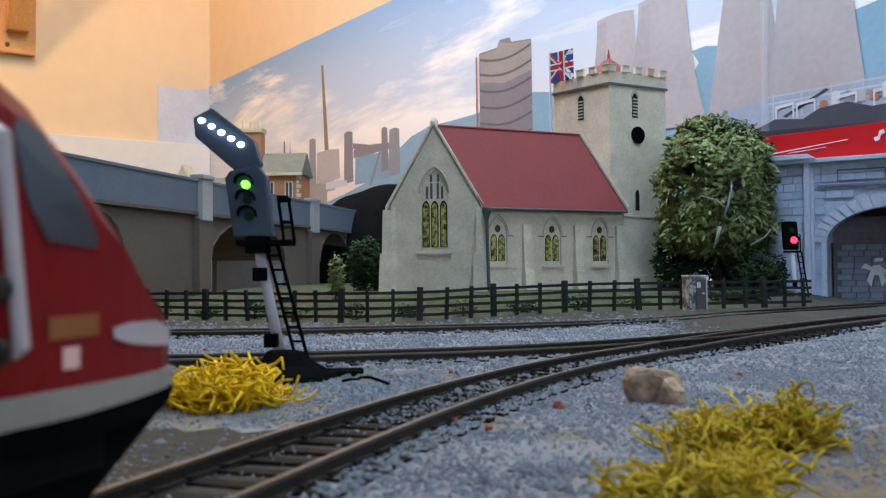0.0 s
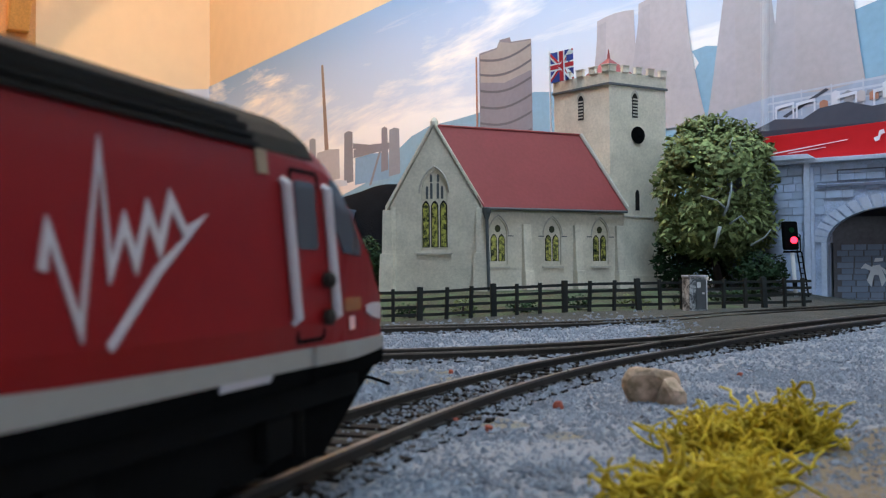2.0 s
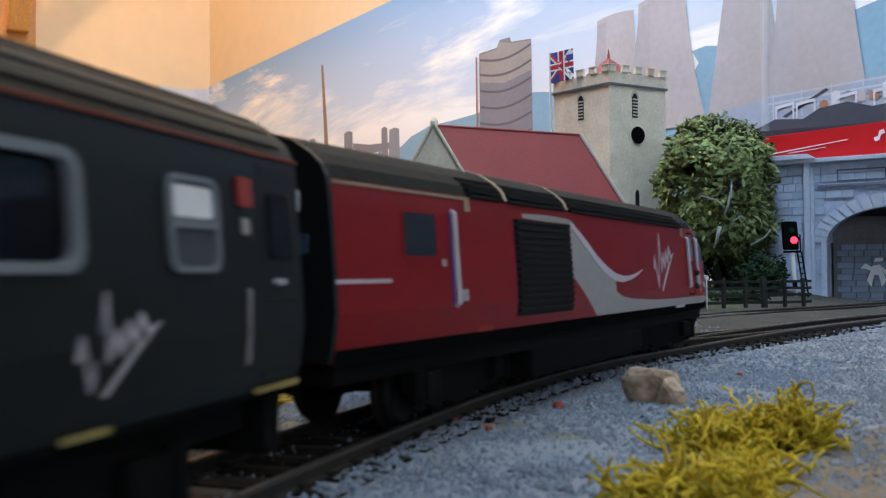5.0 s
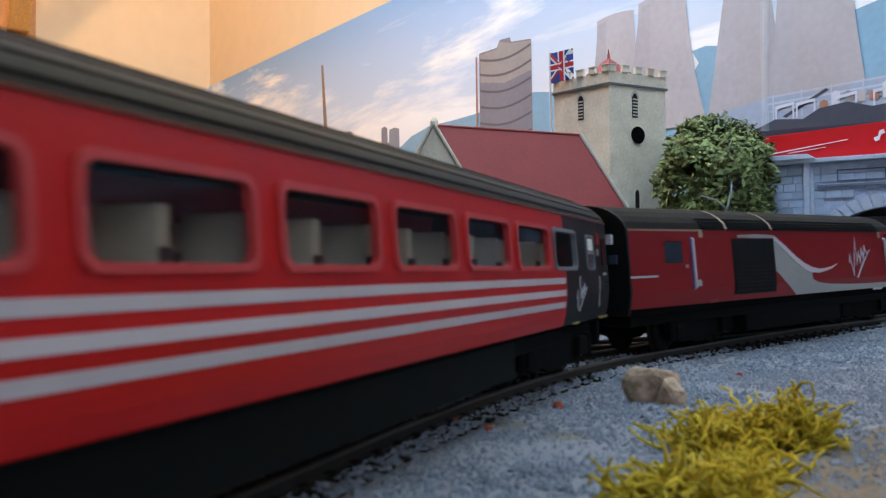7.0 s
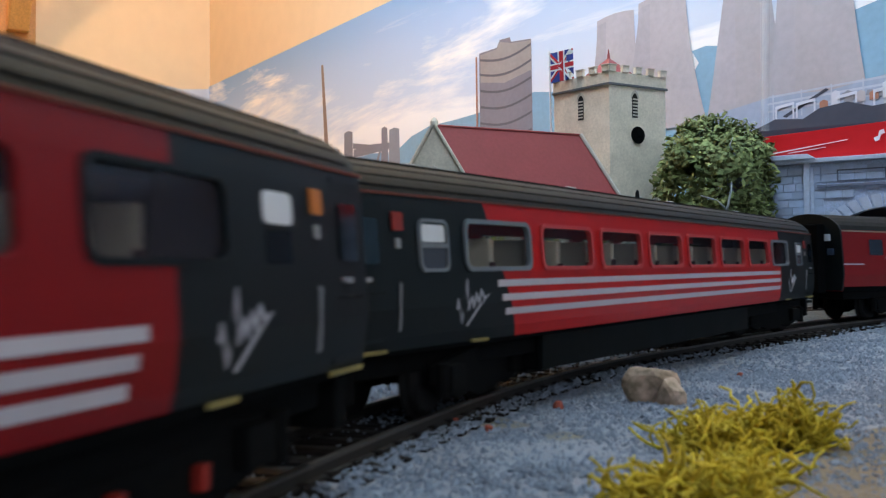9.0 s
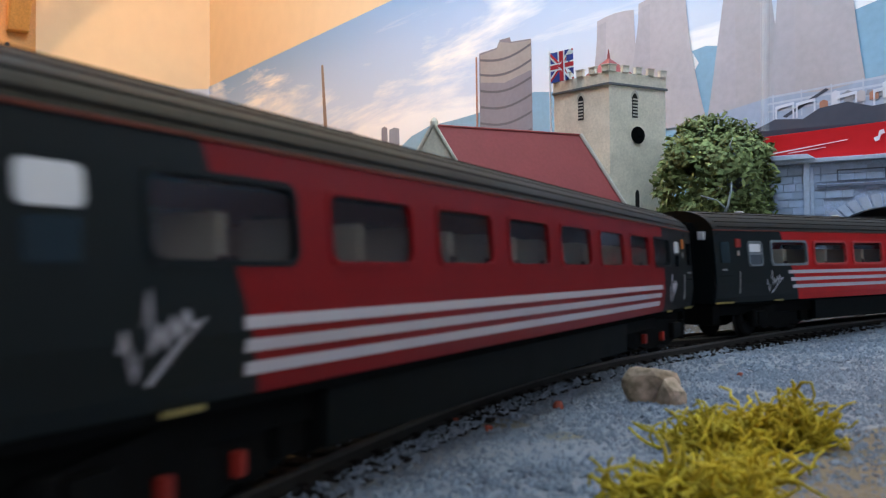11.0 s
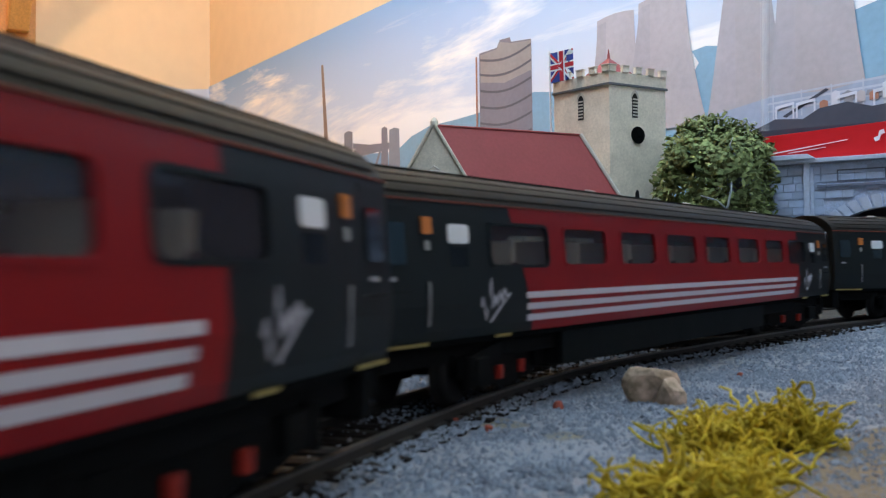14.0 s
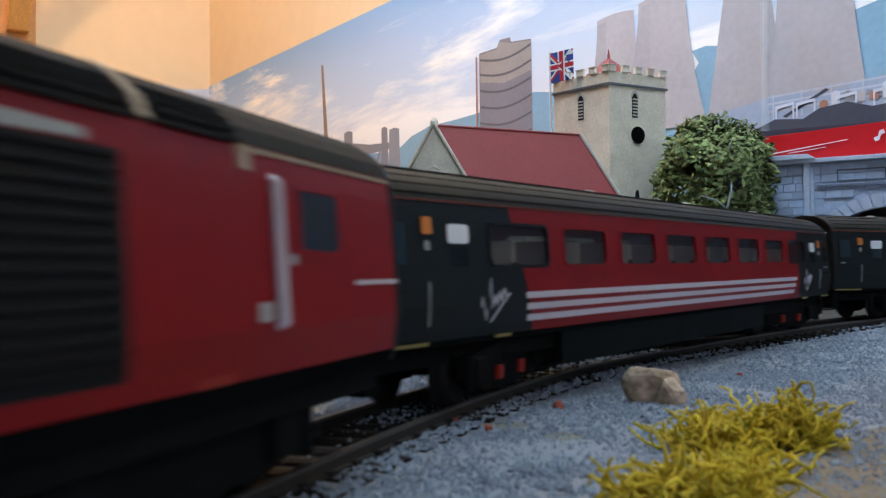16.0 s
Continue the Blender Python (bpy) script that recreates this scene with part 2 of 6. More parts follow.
def sky_print():
    """Laminated print of a cloudy sky, paler towards its foot."""
    m = mat("printed_sky", (0.5, 0.6, 0.75), 0.6, vary=0.05, scale=4, spec=0.12)
    nt = m.node_tree
    b = nt.nodes["Principled BSDF"]
    co = next(n for n in nt.nodes if n.type == "TEX_COORD")
    sep = nt.nodes.new("ShaderNodeSeparateXYZ")
    nt.links.new(co.outputs["Object"], sep.inputs[0])
    ramp = nt.nodes.new("ShaderNodeValToRGB")
    rng = nt.nodes.new("ShaderNodeMapRange")
    rng.inputs["From Min"].default_value, rng.inputs["From Max"].default_value = 0.18, 0.50
    nt.links.new(sep.outputs["Z"], rng.inputs["Value"])
    nt.links.new(rng.outputs[0], ramp.inputs[0])
    e = ramp.color_ramp.elements
    e[0].position, e[0].color = 0.0, (0.88, 0.80, 0.79, 1)
    e[1].position, e[1].color = 1.0, (0.26, 0.44, 0.72, 1)
    k = e.new(0.45)
    k.color = (0.62, 0.70, 0.84, 1)
    mp = nt.nodes.new("ShaderNodeMapping")
    mp.inputs["Scale"].default_value = (1.15, 1.0, 8.0)
    mp.inputs["Rotation"].default_value = (0, radians(-5), 0)
    nt.links.new(co.outputs["Object"], mp.inputs[0])
    cl = nt.nodes.new("ShaderNodeTexNoise")
    cl.inputs["Scale"].default_value, cl.inputs["Detail"].default_value, cl.inputs["Roughness"].default_value = 1.25, 9, 0.6
    cl.inputs["Distortion"].default_value = 0.5
    nt.links.new(mp.outputs[0], cl.inputs["Vector"])
    cr = nt.nodes.new("ShaderNodeMapRange")
    cr.inputs["From Min"].default_value, cr.inputs["From Max"].default_value = 0.49, 0.60
    nt.links.new(cl.outputs["Fac"], cr.inputs["Value"])
    mx = nt.nodes.new("ShaderNodeMix")
    mx.data_type = "RGBA"
    mx.inputs["B"].default_value = (0.96, 0.93, 0.92, 1)
    nt.links.new(cr.outputs[0], mx.inputs["Factor"])
    nt.links.new(ramp.outputs[0], mx.inputs["A"])
    nt.links.new(mx.outputs["Result"], b.inputs["Base Color"])
    return m


M["sky"] = sky_print()
for key, colour in dict(p_silo=(0.235, 0.225, 0.27), p_silo_light=(0.34, 0.315, 0.31), p_line=(0.12, 0.115, 0.14), p_hill=(0.235, 0.40, 0.54), p_tower=(0.455, 0.425, 0.455), p_tower_side=(0.425, 0.40, 0.44), p_rail=(0.48, 0.52, 0.62),
                        p_plant=(0.27, 0.28, 0.33), p_blue=(0.22, 0.38, 0.58), p_pale=(0.60, 0.63, 0.72), p_dark=(0.06, 0.07, 0.10), p_brown=(0.26, 0.18, 0.15), p_mist=(0.33, 0.39, 0.52), p_orange=(0.42, 0.20, 0.14)).items():
    M[key] = mat("printed_" + key[2:], colour, 0.3, vary=0.12, scale=14, spec=0.35)

# ---- mesh helpers (mm) ----


def bx(x0, y0, z0, x1, y1, z1):
    v = [(x, y, z) for z in (z0, z1) for y in (y0, y1) for x in (x0, x1)]
    return v, [(0, 2, 3, 1), (4, 5, 7, 6), (0, 1, 5, 4), (1, 3, 7, 5), (3, 2, 6, 7), (2, 0, 4, 6)]


def join(*geos):
    v, f = [], []
    for a, b in geos:
        n = len(v)
        v += a
        f += [tuple(i + n for i in q) for q in b]
    return v, f


def moved(geo, fn):
    return [tuple(fn(*p)) for p in geo[0]], geo[1]


def slab(poly, d0, d1, fn=lambda p, q, d: (p, d, q), holes=()):
    """A flat plate: the outline poly, with holes, from depth d0 to d1; fn places (p, q, depth)."""
    from mathutils.geometry import tessellate_polygon
    loops = [list(poly)] + [list(h) for h in holes]
    tris = tessellate_polygon([[Vector((p, q, 0)) for p, q in lp] for lp in loops])
    flat = [pt for lp in loops for pt in lp]
    n = len(flat)
    v = [fn(p, q, d0) for p, q in flat] + [fn(p, q, d1) for p, q in flat]
    f = [tuple(t) for t in tris] + [tuple(i + n for i in reversed(t)) for t in tris]
    s = 0
    for lp in loops:
        k = len(lp)
        f += [(s + i, s + (i + 1) % k, s + (i + 1) % k + n, s + i + n) for i in range(k)]
        s += k
    return v, f


def tube(path, r, sides=6, r2=None):
    """A round bar along a path."""
    pts = [Vector(p) for p in path]
    v, f = [], []
    for i, p in enumerate(pts):
        t = (pts[min(i + 1, len(pts) - 1)] - pts[max(i - 1, 0)]).normalized()
        a = t.orthogonal().normalized() if i == 0 else (a - t * a.dot(t)).normalized()
        b = t.cross(a)
        rr = r if r2 is None else r + (r2 - r) * i / (len(pts) - 1)
        v += [tuple(p + (a * math.cos(k * math.tau / sides) + b * math.sin(k * math.tau / sides)) * rr) for k in range(sides)]
    for i in range(len(pts) - 1):
        f += [(i * sides + k, i * sides + (k + 1) % sides, (i + 1) * sides + (k + 1) % sides, (i + 1) * sides + k) for k in range(sides)]
    f += [tuple(reversed(range(sides))), tuple(range((len(pts) - 1) * sides, len(pts) * sides))]
    return v, f


def lathe(profile, sides=20, cx=0, cy=0):
    v = [(cx + r * math.cos(k * math.tau / sides), cy + r * math.sin(k * math.tau / sides), z) for r, z in profile for k in range(sides)]
    f = []
    for i in range(len(profile) - 1):
        f += [(i * sides + k, i * sides + (k + 1) % sides, (i + 1) * sides + (k + 1) % sides, (i + 1) * sides + k) for k in range(sides)]
    f += [tuple(reversed(range(sides))), tuple(range((len(profile) - 1) * sides, len(profile) * sides))]
    return v, f


def disc(cx, cz, r, d0, d1, n=20, fn=lambda p, q, d: (p, d, q)):
    return slab([(cx + r * math.cos(k * math.tau / n), cz + r * math.sin(k * math.tau / n)) for k in range(n)], d0, d1, fn)


def rounded(x0, z0, x1, z1, r, n=4):
    out = []
    for cx, cz, a in ((x1 - r, z1 - r, 0), (x0 + r, z1 - r, 90), (x0 + r, z0 + r, 180), (x1 - r, z0 + r, 270)):
        out += [(cx + r * math.cos(radians(a + 90 * i / n)), cz + r * math.sin(radians(a + 90 * i / n))) for i in range(n + 1)]
    return out


def gothic(cx, z0, w, h, n=5):
    """A pointed window: straight sides, then two arcs that meet."""
    top, spring = z0 + h, z0 + h - w * 0.86
    right = [(cx + w / 2 - w + w * math.cos(radians(60 * i / n)), spring + w * math.sin(radians(60 * i / n))) for i in range(n + 1)]
    left = [(2 * cx - x, z) for x, z in reversed(right[:-1])]
    return [(cx - w / 2, z0), (cx + w / 2, z0)] + right + left


def mesh(name, geo, material, bevel=0.0, smooth=False):
    me = bpy.data.meshes.new(name)
    me.from_pydata([(x * 0.001, y * 0.001, z * 0.001) for x, y, z in geo[0]], [], geo[1])
    bm = bmesh.new()
    bm.from_mesh(me)
    bmesh.ops.recalc_face_normals(bm, faces=bm.faces)
    if bevel:
        edges = [e for e in bm.edges if len(e.link_faces) == 2 and e.calc_face_angle(0) > 0.5]
        bmesh.ops.bevel(bm, geom=edges, offset=bevel * 0.001, segments=2, affect="EDGES", profile=0.7, clamp_overlap=True)
    for fc in bm.faces:
        fc.smooth = smooth
    bm.to_mesh(me)
    bm.free()
    me.materials.append(M[material])
    return me


def part(name, geo, material, parent, label="", bevel=0.0, smooth=False, kind=""):
    """One mesh object under a thing or a part."""
    ob = new(name, mesh(name, geo, material, bevel, smooth))
    ob.parent = parent
    return tagged(ob, label, kind=kind)


def thing(name, label, category, m=None, group="", kind=""):
    ob = new(name)
    ob.empty_display_size = 0.01
    if m is not None:
        ob.matrix_world = m
    return tagged(ob, label, category, group, kind)


def solid(name, geo, material, label, category="", kind="", bevel=0.0, smooth=False, m=None, group=""):
    """A thing of one mesh."""
    ob = new(name, mesh(name, geo, material, bevel, smooth))
    if m is not None:
        ob.matrix_world = m
    return tagged(ob, label, category, group, kind)


def mm(x, y, z, rz=0.0):
    return pose(x / 1000, y / 1000, z / 1000, 0, 0, rz)


def ss(a, b, x):
    t = min(1.0, max(0.0, (x - a) / (b - a)))
    return t * t * (3 - 2 * t)

# ---- room ----
WALL_TURN = -55.54


def wall_r():
    """The pose of the backscene wall: x along it, -y into the room."""
    return pose(CORNER.x / 1000, CORNER.y / 1000, 0, 0, 0, WALL_TURN)


def build_room():
    w = wall_r()
    solid("wall_east", bx(-60, 3, ROOM_LOW, ROOM_U, 80, ROOM_TOP), "wall", "cream painted plaster wall behind the layout", kind="structure", m=w)
    solid("wall_north", bx(-80, -ROOM_V, ROOM_LOW, -1, 3, ROOM_TOP), "wall", "cream painted plaster wall meeting the backscene wall in a corner", kind="structure", m=w)
    # unseen side wall, coloured dark to hold back bounced light
    solid("wall_west", bx(0, -ROOM_V - 80, ROOM_LOW, ROOM_U, -ROOM_V, ROOM_TOP), "dim_wall", "plain dark wall out of view, kept dim to cut bounce", kind="structure", m=w)
    # the far end wall, out of view, with an assumed window opening
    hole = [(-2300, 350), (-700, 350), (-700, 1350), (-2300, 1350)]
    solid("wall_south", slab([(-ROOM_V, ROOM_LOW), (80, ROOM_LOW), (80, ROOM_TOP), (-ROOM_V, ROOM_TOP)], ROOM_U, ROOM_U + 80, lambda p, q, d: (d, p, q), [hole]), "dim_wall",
          "plain dark wall out of view with an assumed window opening", kind="structure", m=w)
    # unseen ceiling, darkened so that less light comes back down
    solid("ceiling", bx(-80, -ROOM_V - 80, ROOM_TOP, ROOM_U + 80, 80, ROOM_TOP + 60), "ceiling", "plain dark ceiling out of view, darkened to cut bounce", kind="structure", m=w)
    solid("floor", bx(-80, -ROOM_V - 80, ROOM_LOW - 60, ROOM_U + 80, 80, ROOM_LOW), "floor", "plain dark floor", kind="structure", m=w)
    # white board along the foot of the short wall
    solid("trim", bx(0, -1500, -20, 12, -2, 344), "white_board", "white painted board along the foot of the cream wall", kind="structure", m=w, bevel=1)
    # assumed bulb fitting, out of view, added for the warm light
    lamp = thing("ceiling_lamp", "assumed bare warm bulb hanging from the ceiling, out of view", "lamp", w @ pose(0.75, -0.9, 1.3))
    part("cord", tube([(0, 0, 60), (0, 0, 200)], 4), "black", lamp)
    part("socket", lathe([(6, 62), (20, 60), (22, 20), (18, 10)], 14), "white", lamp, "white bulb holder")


def build_bracket():
    """Pine shelf bracket on the short wall."""
    w = wall_r()
    b = thing("shelf_bracket", "varnished pine shelf bracket screwed to the cream wall", "bracket", w)
    part("back_plate", bx(1, -492, 514, 22, -407, 900), "pine", b, bevel=4)
    part("strut", moved(bx(0, -22, 0, 30, 22, 420), lambda x, y, z: (22 + x + z * 0.55, -448 + y, 560 + z)), "pine", b, bevel=4)
    part("strut", moved(bx(0, -12, 0, 16, 12, 400), lambda x, y, z: (30 + x + z * 0.35, -452 + y, 640 + z)), "pine", b, bevel=3)
    part("screw", disc(-466, 532, 5, 22, 24, 12, lambda p, q, d: (d, p, q)), "screw", b)


def build_backscene():
    w = wall_r()
    s = thing("backscene", "laminated printed backscene of sky, hills and cooling towers on wall", "backdrop print", w)
    part("sky_sheet", bx(-4, 0.2, -20, 2900, 2.4, 492), "sky", s, "printed cloudy sky, pale near its foot")
    part("side_sheet", slab([(-128, 344), (-128, 484), (-70, 478), (0, 486), (0, 30), (-60, 30), (-72, 250), (-95, 344)], 1.0, 2.5, lambda p, q, d: (d, p, q)), "p_pale", s, "loose pale blue sheet end on the short wall")

    level = [0.0]

    def sheet(name, poly, material, label=""):
        level[0] += 0.04
        part(name, slab(poly, 0.1 - level[0], 0.14 - level[0]), material, s, label)

    # distant hills, paler with distance
    sheet("printed_hill", [(560, 20), (560, 150), (700, 170), (800, 188), (880, 226), (940, 250), (995, 260), (1060, 260), (1131, 262), (1200, 270), (1255, 272), (1294, 266), (1340, 240), (1420, 215), (1500, 208), (1540, 258), (1530, 273), (1550, 275), (1575, 270), (1600, 235),
                          (1700, 225), (1722, 272), (1760, 278), (1900, 300), (2100, 250), (2600, 240), (2900, 200), (2900, 20)], "p_hill", "blue printed hills")
    # chimney
    sheet("printed_chimney", [(614, 430), (623, 429), (646, 250), (629, 250)], "p_brown", "tall printed chimney")
    # works on the left
    for u0, u1, z0, z1, mt in [(560, 592, 170, 292, "p_plant"), (592, 690, 200, 262, "p_tower"), (600, 670, 180, 205, "p_tower_side"), (706, 742, 190, 287, "p_silo"), (742, 880, 235, 252, "p_silo"), (748, 870, 185, 236, "p_blue"),
                               (842, 866, 200, 278, "p_silo"), (868, 905, 190, 272, "p_plant"), (560, 640, 120, 200, "p_silo_light"), (632, 720, 185, 200, "p_pale"), (440, 450, 260, 302, "p_dark"), (470, 476, 255, 300, "p_dark")]:
        sheet("printed_building", [(u0, z0), (u1, z0 + 2), (u1 - 3, z1 - 4), ((u0 + u1) / 2, z1), (u0 + 2, z1 - 2)], mt)
    sheet("printed_conveyor", [(742, 262), (850, 245), (850, 238), (742, 252)], "p_silo")
    sheet("printed_conveyor", [(800, 180), (808, 180), (862, 268), (856, 270)], "p_silo")
    # banded silo
    sheet("printed_silo", [(1131, 200), (1130, 350), (1172, 350), (1180, 360), (1203, 359), (1206, 352), (1250, 347), (1252, 200)], "p_silo", "dark banded printed silo")
    sheet("printed_band", [(1133, 306), (1190, 296), (1250, 304), (1250, 345), (1206, 350), (1180, 357), (1172, 348), (1133, 347)], "p_silo_light", "paler top of the printed silo")
    for z in (220, 244, 268, 292, 316, 338):
        low = [(1132 + 118.0 * k / 8, z - 9 * math.sin(math.pi * k / 8)) for k in range(9)]
        sheet("printed_band", low + [(u, w + 3.4) for u, w in reversed(low)], "p_line", "dark printed hoop")
    sheet("printed_pipe", [(1122, 205), (1127, 205), (1125, 346), (1121, 346)], "p_orange")
    # cooling towers

    def cooling(u0, u1, zt, zb, flare, mt):
        left = [(u0 - flare * ((zt - z) / (zt - zb)) ** 1.7, z) for z in np.linspace(zt, zb, 9)]
        right = [(u1 + flare * ((zt - z) / (zt - zb)) ** 1.7, z) for z in np.linspace(zb, zt, 9)]
        rim = [(u1 + (u0 - u1) * k, zt + (u1 - u0) * 0.05 * math.sin(math.pi * k)) for k in (0.25, 0.5, 0.75)]
        sheet("printed_cooling_tower", left + right + rim, mt, "grey printed cooling tower")
        sheet("printed_shade", [(u0 + 2, zt - 6), (u0 + (u1 - u0) * 0.25, zt - 4), (u0 + (u1 - u0) * 0.22, zb), (left[-1][0] + 3, zb)], "p_tower_side")

    cooling(1380, 1443, 341, 185, 22, "p_tower")
    cooling(1451, 1523, 346, 190, 28, "p_tower")
    cooling(1577, 1634, 345, 180, 30, "p_tower")
    cooling(1645, 1724, 345, 180, 18, "p_tower")
    # works at the foot of the towers
    sheet("printed_mist", [(1560, 20), (1560, 196), (1640, 205), (1700, 200), (1760, 206), (1860, 200), (2300, 190), (2300, 20)], "p_mist")
    for z in (203, 196, 188):
        sheet("printed_railing", [(1630, z), (1900, z - 1), (1900, z + 1.5), (1630, z + 2)], "p_rail")
    for u in range(1636, 1800, 33):
        sheet("printed_post", [(u, 180), (u + 1.5, 180), (u + 1.5, 206), (u, 206)], "p_rail")
    sheet("printed_pipe", [(1648, 182), (1652, 180), (1700, 201), (1697, 203)], "p_dark")
    for u, z in ((1712, 190), (1724, 187), (1738, 189), (1750, 186)):
        sheet("printed_roof", [(u, z), (u + 9, z), (u + 7, z + 5), (u + 2, z + 5)], "p_plant")
    for k in range(16):
        u, h = 1690 + k * 13, 4 + (k * 7) % 9
        sheet("printed_works", [(u, 184), (u + 9, 184), (u + 9, 186 + h), (u + 4, 188 + h), (u, 186 + h)], ("p_orange", "p_pale", "p_plant", "p_tower")[k % 4])
    for u in (1640, 1664, 1708, 1746):
        sheet("printed_pipe", [(u, 178), (u + 2, 178), (u + 2, 190), (u + 20, 192), (u + 20, 178), (u + 22, 178), (u + 22, 195), (u, 193)], "p_pale", "pale printed pipe loop")
    sheet("printed_ridge", [(1600, 20), (1600, 168), (1640, 180), (1672, 176), (1690, 184), (1720, 186), (1745, 178), (1800, 180), (2300, 170), (2300, 20)], "p_dark", "dark printed ridge")
    # clear plastic joint strip between two sheets
    part("joint_strip", tube([(1628, -4, 20), (1628 + 2, -5, 120), (1628 + 1, -4, 200), (1632, -5, 300), (1631, -4, 492)], 4.5, 12), "gloss", s, "clear shiny plastic joint strip")


M["gloss"] = glass("clear_plastic", (0.8, 0.85, 0.9), 0.12, 0.16)
build_room()
build_bracket()
build_backscene()

# ---- track plan (mm) ----
KNOT_S = [-250, -100, 0, 100, 200, 300, 400, 490, 500, 888, 890]
KNOT_K = [1.18, 0.50, -0.06, 1.57, 2.33, 1.33, 0.99, 0.45, 4.0, 4.0, 0.0]
S = np.arange(-2000.0, 1800.0, 2.0)
HEAD = -np.cumsum(np.interp(S, KNOT_S, KNOT_K) * 1e-3) * 2.0
I0 = int(np.searchsorted(S, 0))
HEAD = HEAD - HEAD[I0] + 1.2376
TX, TY = np.cumsum(np.cos(HEAD)) * 2.0, np.cumsum(np.sin(HEAD)) * 2.0
TX, TY = TX - TX[I0] - 36.92, TY - TY[I0] + 98.55
TZ = np.interp(S, [-2000, 250, 350, 450, 600, 1800], [0, 0, 2.05, 3.8, 2.5, 2.0])


def on_track(s):
    return Vector((np.interp(s, S, TX), np.interp(s, S, TY), np.interp(s, S, TZ)))


FENCE_X = [-700, -230, -181, -46, 35, 100, 168, 240, 330]
FENCE_Y = [700, 600, 583, 530, 548, 562, 578, 602, 640]


def gz(x, y):
    """The height of the baseboard's surface."""
    z = -3.0 + 4.6 * ss(450, 700, x + y) * ss(900, 500, x) * ss(200, 330, y)
    f = y - float(np.interp(x, FENCE_X, FENCE_Y))
    return z + 9.5 * ss(15, 130, f) * ss(330, 260, x) * ss(-260, -190, x)


def scatter(x, y):
    """Where ochre scatter shows between the chippings."""
    k = noise.noise(Vector((x, y, 3)) * 0.03) + 0.5 * noise.noise(Vector((x, y, 9)) * 0.12)
    return (238 < y < 272 and -45 < x < 42 and k > 0.05) or (70 < y < 235 and 5 < x < 120 and k > 0.42) or (y < 222 and -110 < x < -24 and y - 160 > -0.9 * (x + 60) and k > -0.15)


NEAR_Y = [TY[i] for i in range(len(S)) if -250 < S[i] < 150]
NEAR_X = [TX[i] for i in range(len(S)) if -250 < S[i] < 150]


def behind(x, y):
    """The dirt on the far side of the main line where it comes nearest, dark also for the train's shade."""
    return x > -230 + 40 * noise.noise(Vector((x, y, 2)) * 0.02) and y < 172 + 8 * noise.noise(Vector((x, y, 6)) * 0.05) and x < float(np.interp(y, NEAR_Y, NEAR_X)) + 6


def build_ground():
    us = list(range(20, 1300, 40)) + list(range(1300, 2320, 8)) + list(range(2320, 4180, 60))
    vs = list(range(3, 300, 12)) + list(range(300, 1100, 8)) + list(range(1100, 2000, 60))
    rows = []
    for u in us:
        for v in vs:
            p = room(u, v)
            rows.append((p.x, p.y, gz(p.x, p.y) + 0.5 * noise.noise(Vector((p.x, p.y, 0)) * 0.05)))
    nv = len(vs)
    faces = [(i * nv + j, (i + 1) * nv + j, (i + 1) * nv + j + 1, i * nv + j + 1) for i in range(len(us) - 1) for j in range(nv - 1)]
    g = solid("ground", (rows, faces), "ballast", "grey ballast and scatter covering the layout baseboard", kind="structure", smooth=True)
    g.data.materials.append(M["grass"])
    g.data.materials.append(M["earth"])
    g.data.materials.append(M["dirt"])
    g.data.materials.append(M["ochre"])
    for poly in g.data.polygons:
        x, y = poly.center.x * 1000, poly.center.y * 1000
        f = y - float(np.interp(x, FENCE_X, FENCE_Y))
        k = noise.noise(Vector((x, y, 3)) * 0.03)
        if x > 100 + 25 * k and main_y(x) < y and f < 0 or f < 0 and y > back_y(x) - 6 + 3 * k and x > -400:
            poly.material_index = 3
        elif f > -8 + 5 * k:
            poly.material_index = 1 if x < 190 + 20 * k else 3
        elif y < 205 and x > 40 and 0.75 * (x - 52) - (y - 150) > 6 * k:
            poly.material_index = 2
        elif behind(x, y):
            poly.material_index = 3
        elif y < 330 and float(np.min(np.hypot(TX - x, TY - y))) < 11:
            poly.material_index = 3
        elif scatter(x, y):
            poly.material_index = 4
    solid("baseboard", bx(6, -1960, -60, 4160, -6, -14), "pine", "plywood baseboard carrying the layout", kind="structure", m=wall_r())
    for u in (200, 2100, 4000):
        for v in (120, 1850):
            p = room(u, v)
            solid("trestle_leg", bx(-35, -35, ROOM_LOW, 35, 35, -60), "pine", "square softwood leg under the baseboard", "table leg", m=mm(p.x, p.y, 0, WALL_TURN), bevel=3, group="baseboard legs")


def ribbon(centre, offset, w, z0, z1):
    """A bar that follows a line of (x, y, z, heading), at an offset to its left."""
    v, f = [], []
    for x, y, z, h in centre:
        nx, ny = -math.sin(h), math.cos(h)
        for o, zz in ((offset - w / 2, z0), (offset + w / 2, z0), (offset + w / 2, z1), (offset - w / 2, z1)):
            v.append((x + nx * o, y + ny * o, z + zz))
    for i in range(len(centre) - 1):
        a, b = i * 4, i * 4 + 4
        f += [(a + k, a + (k + 1) % 4, b + (k + 1) % 4, b + k) for k in range(4)]
    n = (len(centre) - 1) * 4
    return v, f + [(3, 2, 1, 0), (n, n + 1, n + 2, n + 3)]


